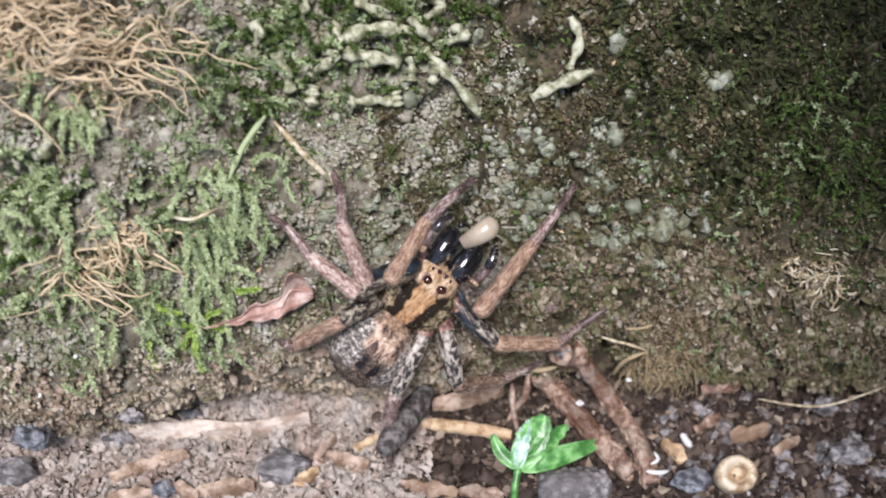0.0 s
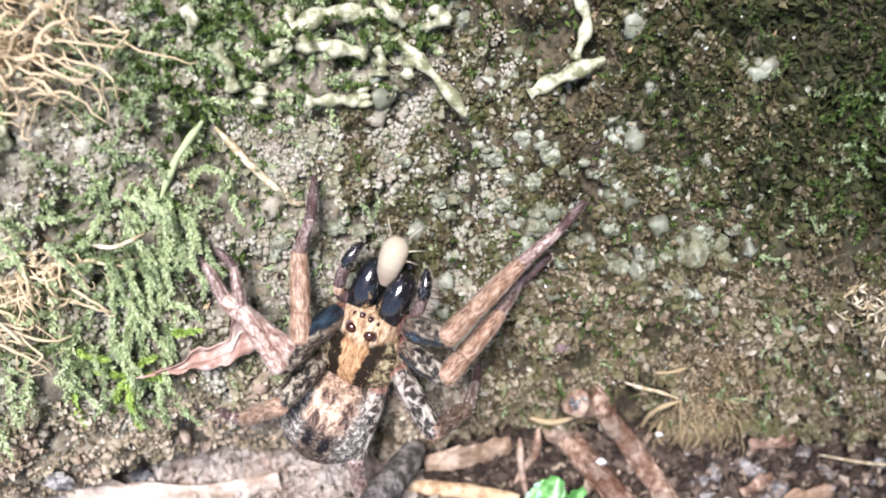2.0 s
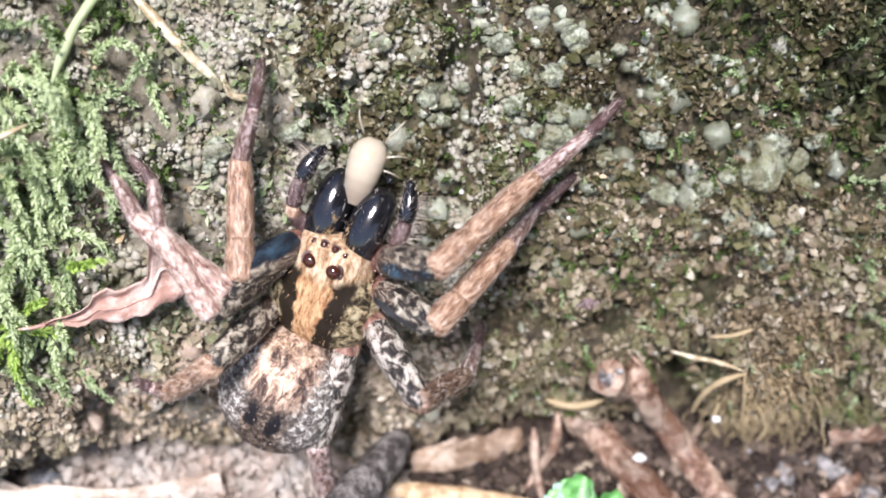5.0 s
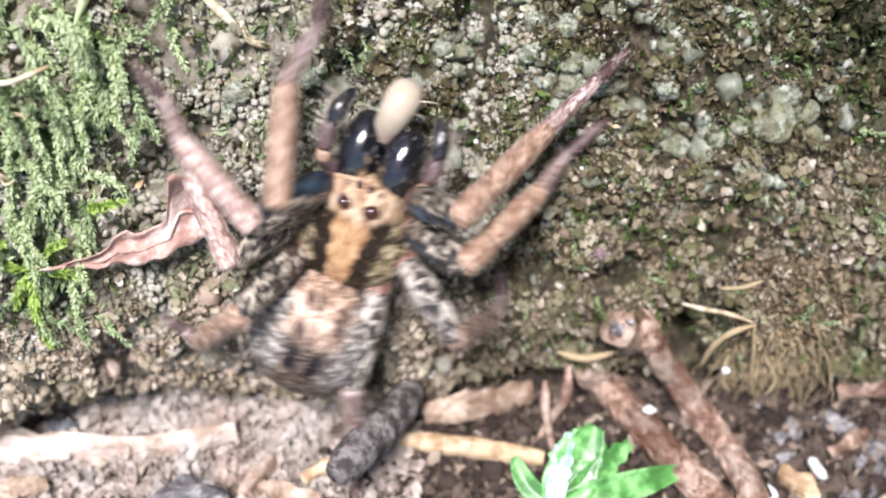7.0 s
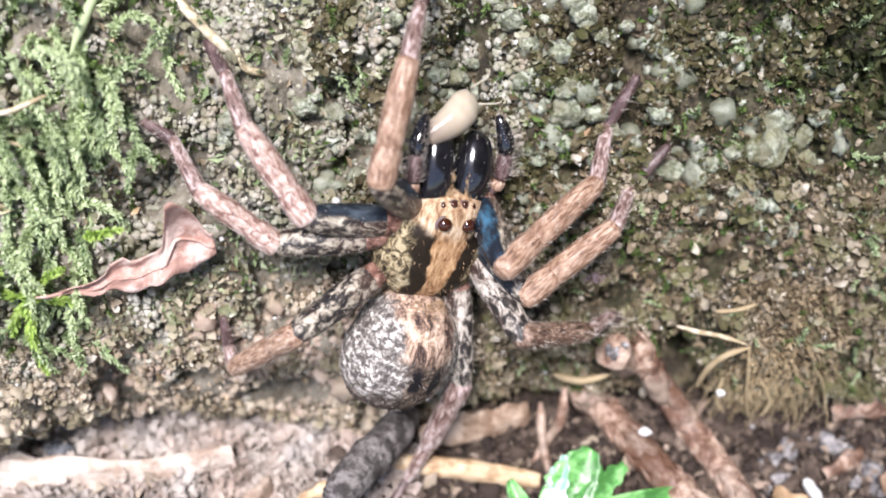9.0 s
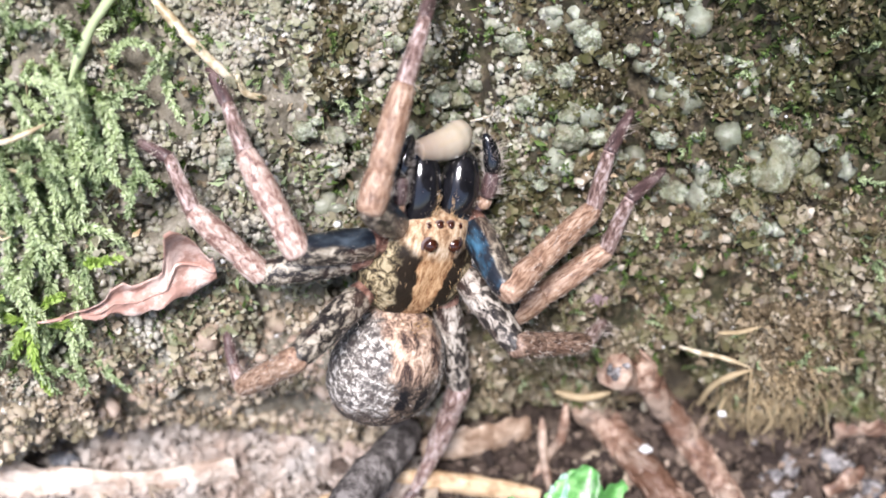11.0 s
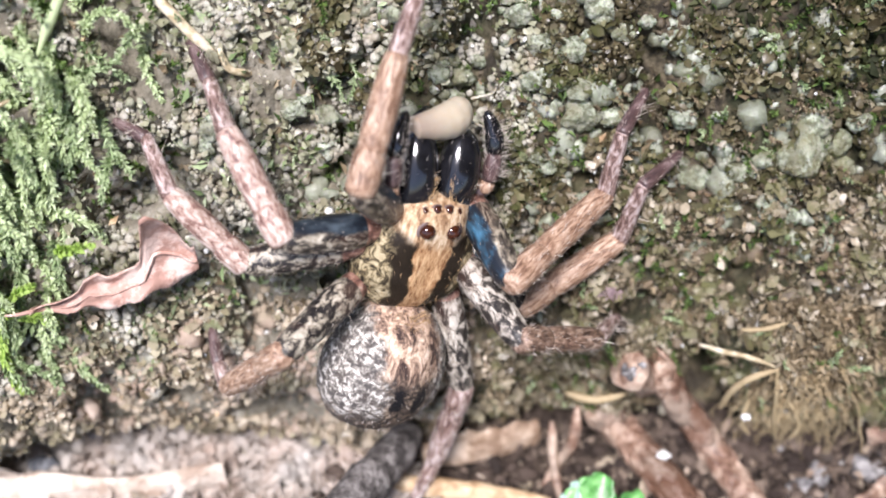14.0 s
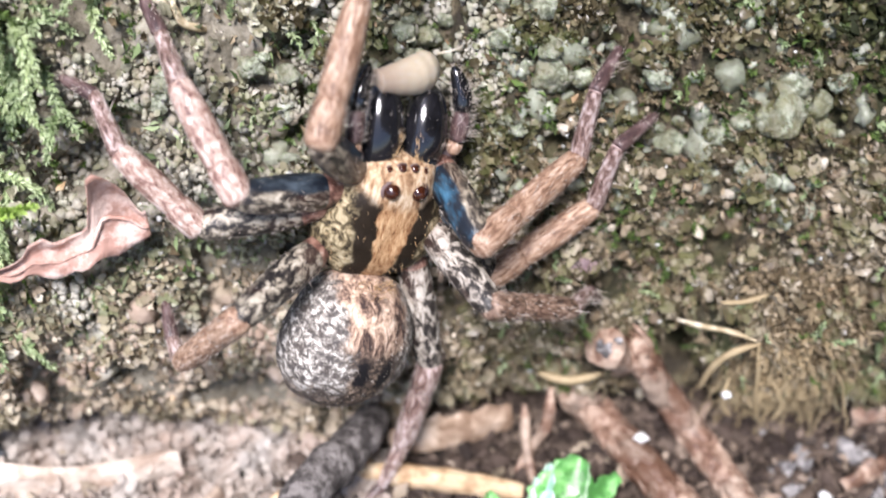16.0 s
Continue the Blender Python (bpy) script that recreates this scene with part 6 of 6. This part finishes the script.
def spider_body():
    root = new("spider")
    tagged(root, "mottled brown wolf spider with banded hairy legs on mossy rock", "spider", "", "")
    head = Matrix.Translation((0, 0.003, -0.0005)) @ Matrix.Rotation(radians(-8), 4, "Y") @ Matrix.Diagonal((1.16, 1.16, 1.1, 1)) @ Matrix.Translation((0, -0.003, 0.0005))
    shell = carapace()
    c = part("carapace", shell, M_CARAPACE, root, "tan-striped hairy carapace")
    c.matrix_basis = head
    part("carapace_hair", fur(shell, 260, 0.3, (0, -0.9, 0.1)), M_GOLD, c)
    under = lathe([(-3.3, 0.4, -1.4), (-2.4, 2.0, -1.5), (-0.3, 2.8, -1.6), (1.6, 2.2, -1.6), (3.0, 1.2, -1.4), (3.3, 0.3, -1.3)], 20, 0.35)
    part("sternum", under, M_COXA, root, "reddish underside")
    # eyes: two large ones behind a row of four small ones
    v, f = BALL[3]
    for x, y, z, r in ((-0.68, 2.15, 1.26, 0.42), (0.68, 2.15, 1.26, 0.42), (-0.9, 3.05, 0.88, 0.18), (-0.32, 3.15, 0.92, 0.24), (0.32, 3.15, 0.92, 0.24), (0.9, 3.05, 0.88, 0.18)):
        eye = part("eye", ((v * r + (0, 0, z + 1.2)) * MM, f), M_EYE, root, "glossy dark eye")
        eye.matrix_basis = head @ pose(x * MM, y * MM, -1.2 * MM)
        ring = [(x + 1.12 * r * math.cos(a), y + 1.12 * r * math.sin(a), z - 0.05) for a in np.linspace(0, 2 * math.pi, 15)]
        part("eye_ring", sweep(ring, [0.07 * r / 0.3] * 15, 6), M_TARSUS, root).matrix_basis = head
    # jaws
    for sx in (-1, 1):
        j = lathe([(0, 0.75, 0), (0.3, 1.0, 0.05), (1.3, 1.08, 0.2), (2.5, 1.02, 0.12), (3.5, 0.74, -0.05), (3.9, 0.3, -0.2)], 22)
        turn = np.array(Euler((radians(-17), 0, radians(-3 * sx))).to_matrix())
        shape = ((j[0] @ turn.T) + np.array((sx * 1.04, 2.7, -0.35)) * MM, j[1])
        jaw = part("chelicera", shape, M_BLACK, root, "glossy black swollen jaw")
        jaw.matrix_basis = head
        base = rng.uniform((-0.45, 0.2, 0.95), (0.45, 1.7, 1.1), (130, 3))
        base[:, 0] += sx * -0.35
        d = np.stack([rng.normal(0, 0.3, 130), np.full(130, 1.0), rng.uniform(0, 0.6, 130)], 1)
        h = hairs(base, d, rng.uniform(0.2, 0.45, 130), 0.05)
        part("jaw_bristles", ((h[0] @ turn.T) + np.array((sx * 1.04, 2.7, -0.35)) * MM, h[1]), M_GOLD, jaw, "golden bristles")
        grey = fur(shape, 70, 0.35, (0, 0.9, 0))
        part("jaw_hair", grey, M_BRISTLE, jaw)
        fang = sweep(bend([(sx * 1.2, 6.6, -2.0), (sx * 0.6, 6.9, -2.5), (sx * 0.1, 6.6, -2.9)], 7), np.linspace(0.28, 0.05, 7), 8)
        part("fang", fang, M_BLACK, jaw)
    # feelers
    for sx in (-1, 1):
        palp = part("pedipalp", sweep(bend([(sx * 1.5, 2.6, -1.2), (sx * 2.5, 3.1, -0.7), (sx * 3.2, 3.7, -0.2)], 8), [0.5, 0.6, 0.62, 0.6, 0.58, 0.55, 0.5, 0.45], 12), M_TARSUS, root, "short dark feeler with tan joints")
        part("joint", sweep(bend([(sx * 3.15, 3.6, -0.2), (sx * 3.35, 4.3, 0.0)], 6), [0.40, 0.50, 0.52, 0.5, 0.46, 0.4], 12), M_TIBIA, palp, "tan joint")
        tib = sweep(bend([(sx * 3.3, 4.3, 0.0), (sx * 3.4, 5.9, -0.4)], 8), [0.42, 0.50, 0.52, 0.52, 0.52, 0.5, 0.48, 0.42], 12)
        part("tibia", tib, M_TARSUS, palp)
        tar = sweep(bend([(sx * 3.4, 5.9, -0.4), (sx * 3.2, 7.0, -0.8), (sx * 2.7, 8.1, -1.4)], 10), [0.42, 0.5, 0.55, 0.56, 0.55, 0.5, 0.45, 0.38, 0.28, 0.12], 12)
        part("tarsus", tar, M_BLACK, palp)
        part("hair", fur(joined([tib, tar]), 420, 0.5, (0, 0.8, 0)), M_BRISTLE, palp)
        comb = np.stack([np.full(60, sx * 3.6), np.linspace(4.4, 7.6, 60), np.linspace(0.0, -1.2, 60)], 1)
        part("fringe", hairs(comb, np.stack([np.full(60, sx * 1.0), rng.uniform(0.2, 0.6, 60), rng.normal(0.1, 0.25, 60)], 1), rng.uniform(0.8, 1.5, 60), 0.06), M_BRISTLE, palp, "stiff grey bristle fringe")
    # abdomen
    a = lathe([(4.55, 0.35, 0), (4.2, 1.5, 0.1), (3.0, 2.95, 0.25), (1.0, 3.85, 0.3), (-1.2, 3.95, 0.2), (-3.2, 2.9, -0.1), (-4.4, 1.2, -0.4), (-4.7, 0.3, -0.5)], 40, 0.84)
    v = a[0].copy()
    for i, q in enumerate(v):
        v[i] = q * (1 + 0.02 * noise.noise(Vector(q / MM) * 0.8))
    ab = part("abdomen", (v, a[1]), M_ABDOMEN, root, "rounded speckled grey and brown abdomen")
    part("abdomen_hair", fur((v, a[1]), 700, 0.26, (0, -0.9, 0)), M_BRISTLE, ab)
    tuft = rng.uniform((-1.3, 3.4, 1.6), (1.3, 4.2, 2.2), (160, 3))
    tuft[:, 2] = 2.5 - 0.3 * tuft[:, 0] ** 2 - 1.0 * (tuft[:, 1] - 3.2)
    part("front_tuft", hairs(tuft, np.stack([tuft[:, 0] * 0.5, np.full(160, 0.9), np.full(160, 0.7)], 1), rng.uniform(0.25, 0.5, 160), 0.06), M_GOLD, ab, "golden tuft")
    part("pedicel", sweep([(0, -3.2, -0.6), (0, -3.8, -0.5)], [0.6, 0.6], 10), M_COXA, root)
    return root, ab, eye


SPIDER, ABDOMEN, EYE = spider_body()


def segment(name, length, stations, material, parent, count):
    """One joint of a leg along +y, from stations (share of its length, radius in mm)."""
    shape = lathe([(s * length, r, 0.0) for s, r in stations], 14)
    ob = part(name, shape, material, parent)
    h = fur(shape, count * 2, 0.38, (0, 1.1, 0))
    spines = 5
    at = np.stack([rng.uniform(-0.4, 0.4, spines), rng.uniform(0.2, 0.9, spines) * length, np.full(spines, 0.4)], 1)
    long = hairs(at, np.stack([rng.normal(0, 0.8, spines), np.full(spines, 0.5), np.full(spines, 0.9)], 1), rng.uniform(0.9, 1.5, spines), 0.05)
    v, f = joined([shape, h, long])
    me = mesh_of(name, v, f, material, True)
    me.materials.append(M_BRISTLE)
    me.materials.append(M_COXA)
    which = np.zeros(len(f), int)
    if name == "femur":
        which[v[f].mean(1)[:, 1] < 0.2 * length * MM] = 2
    which[len(shape[1]):] = 1
    me.polygons.foreach_set("material_index", which)
    ob.data = me
    return ob


JOINTS = {}
for key, (coxa, lengths, stances) in LEGS.items():
    number = int(key[1])
    blue = number < 3
    leg = part("leg", sweep(bend([(coxa[0] * 0.45, coxa[1] * 0.8, coxa[2] - 0.35), (coxa[0] * 0.8, coxa[1] * 0.95, coxa[2] - 0.2), coxa], 8), [0.8, 0.95, 1.0, 1.0, 0.95, 0.9, 0.85, 0.8], 12), M_COXA, SPIDER,
               "front leg with blue-black femur and tan shin" if blue else "hind leg with black and cream banded femur")
    k = 1.0 if blue else 0.94
    knee = 0.30
    shin = {"L2": M_PINK, "L3": M_PINK, "R3": M_HIND, "R4": M_META}.get(key, M_TIBIA)
    JOINTS[key] = [
        segment("femur", lengths[0], ((-0.04, 0.3 * k), (0.04, 0.8 * k), (0.35, 1.06 * k), (0.7, 1.0 * k), (0.95, 0.82 * k), (1.06, 0.35 * k)), (M_FEMUR_BLUE if number == 1 else M_FEMUR_DARK)[key[0]] if blue else M_FEMUR_PALE if key[0] == "R" else M_FEMUR, leg, 90),
        segment("patella", lengths[1] * knee, ((-0.2, 0.4 * k), (-0.05, 0.82 * k), (0.5, 0.9 * k), (0.95, 0.82 * k), (1.05, 0.6 * k)), shin, leg, 80),
        segment("tibia", lengths[1] * (1 - knee), ((-0.03, 0.6 * k), (0.05, 0.8 * k), (0.5, 0.84 * k), (0.95, 0.7 * k), (1.03, 0.45 * k)), shin, leg, 110),
        segment("metatarsus", lengths[2], ((-0.03, 0.45 * k), (0.05, 0.58 * k), (0.5, 0.52 * k), (0.95, 0.42 * k), (1.03, 0.3 * k)), M_META, leg, 55),
        segment("tarsus", lengths[3], ((-0.03, 0.3 * k), (0.06, 0.45 * k), (0.5, 0.40 * k), (0.9, 0.30 * k), (1.0, 0.12 * k)), M_TARSUS, leg, 40),
    ]


# ---- its prey ----
def prey():
    m, tree, b = blank("cream_skin", 0.22, 0.5)
    co = coords(tree)
    sep = tree.nodes.new("ShaderNodeSeparateXYZ")
    link(tree, co, sep.inputs[0])
    col = ramp(tree, noise_node(tree, co, 700, 3), evenly((0.39, 0.335, 0.25), (0.56, 0.49, 0.385)))
    col = mix(tree, step(tree, sep.outputs[1], 0.0, -0.0022), col, (0.30, 0.24, 0.19))
    link(tree, col, b.inputs["Base Color"])
    b.inputs["Subsurface Weight"].default_value = 0.35
    b.inputs["Subsurface Radius"].default_value = (0.0012, 0.0008, 0.0005)
    b.inputs["Subsurface Scale"].default_value = 0.8
    root = new("prey_insect")
    tagged(root, "soft cream-coloured insect held in the spider's jaws", "insect")
    st = []
    for i in range(25):
        u = i / 24
        r = 0.72 + 0.42 * math.sin(math.pi / 2 * u / 0.72) ** 1.3 if u < 0.72 else 1.14 * math.sqrt(max(0.0, 1 - ((u - 0.72) / 0.3) ** 2))
        ring = 0.018 * (1 - abs(((u * 6) % 1) - 0.5) * 2) if 0.1 < u < 0.95 else 0
        st.append((-2.2 + 4.1 * u, max(0.15, r + ring - 0.03), 0.4 * math.sin(math.pi * u)))
    part("body", lathe(st, 20, 0.92), m, root, "smooth ringed cream body")
    for sx, y, tip in ((-1, 2.0, (-1.3, 3.4, 0.6)), (1, 2.0, (1.5, 3.6, 0.5)), (1, 0.9, (2.2, 1.4, -0.6)), (1, 0.2, (2.1, 0.0, -0.8))):
        mid = ((sx * 0.9 + tip[0]) / 2, (y + tip[1]) / 2 + 0.2, tip[2] * 0.5 + 0.5)
        part("limb", sweep(bend([(sx * 0.7, y, 0.1), mid, tip], 8), np.linspace(0.085, 0.035, 8), 6), m, root, "thin pale limb")
    return root


PREY = prey()

# the lens keeps the spider sharp
cam.data.dof.focus_object = EYE


# ---- what moves ----
HELD = [(0.0, "first"), (1.4, "first"), (1.5, "lifted"), (1.73, "second"), (6.94, "second"), (7.15, "third"), (7.6, "third"), (8.45, "fourth"), (9.2, "fourth"), (11.3, "fifth"), (16.0, "fifth")]
# where the prey lies before the head: place in mm of the body, turn
GRIP = {"first": (0.7, 8.2, -1.6, -22), "second": (-0.1, 7.6, -1.6, 2), "third": (0.5, 7.9, -1.8, -48), "fourth": (-0.6, 7.8, -1.8, -52), "fifth": (0.2, 7.4, -1.9, -80)}


def moments():
    """Times of the keys, each with the two stances it lies between and how far."""
    out = []
    for (t0, a), (t1, b) in zip(HELD, HELD[1:]):
        out.append((t0, a, b, 0.0))
        if a != b:
            n = max(2, round((t1 - t0) / 0.07)) if t1 - t0 < 1.5 else 4
            for i in range(1, n):
                u = i / n
                out.append((t0 + u * (t1 - t0), a, b, u * u * (3 - 2 * u)))
    out.append((HELD[-1][0], HELD[-1][1], HELD[-1][1], 0.0))
    return out


def between(a, b, w):
    (p, q, _), (r, s, _) = a.decompose(), b.decompose()
    return Matrix.LocRotScale(p.lerp(r, w), q.slerp(s, w), None)


def aim(at, ahead, up):
    y = ahead.normalized()
    x = y.cross(up).normalized()
    return Matrix.Translation(at) @ Matrix((x, y, x.cross(y))).transposed().to_4x4()


def motions():
    keys = moments()
    plain = {"lifted": "first"}
    body = [(t, between(STANCE[plain.get(a, a)], STANCE[plain.get(b, b)], w)) for t, a, b, w in keys]
    walk(SPIDER, body)
    rows = []
    for (t, m), (_, a, b, w) in zip(body, keys):
        g, h = GRIP[plain.get(a, a)], GRIP[plain.get(b, b)]
        x, y, z, r = (p + (q - p) * w for p, q in zip(g, h))
        rows.append((t, m @ pose(x * MM, y * MM, z * MM, -12, 0, r)))
    walk(PREY, rows)
    for key, (coxa, lengths, stances) in LEGS.items():
        sets = [[] for _ in range(5)]
        for t, a, b, w in keys:
            p = stances[a if a in stances else plain[a]]
            q = stances[b if b in stances else plain[b]]
            at = Vector(coxa) * MM
            root = at.copy()
            for s in range(4):
                goal = (Vector(p[s]).lerp(Vector(q[s]), w)) * MM
                d = (goal - at).normalized()
                up = Vector((-0.3 * math.copysign(1, coxa[0]), 0.25, 1.0))
                if s == 0:
                    sets[0].append((t, aim(at, d, up)))
                elif s == 1:
                    sets[1].append((t, aim(at, d, up)))
                    sets[2].append((t, aim(at + d * lengths[1] * 0.30 * MM, d, up)))
                else:
                    sets[s + 1].append((t, aim(at, d, up)))
                at = at + d * lengths[s] * MM
        for ob, seg in zip(JOINTS[key], sets):
            walk(ob, seg)


ABDOMEN.matrix_basis = pose(-0.0005, -0.0083, 0.0001, -6, 0, -4)
motions()
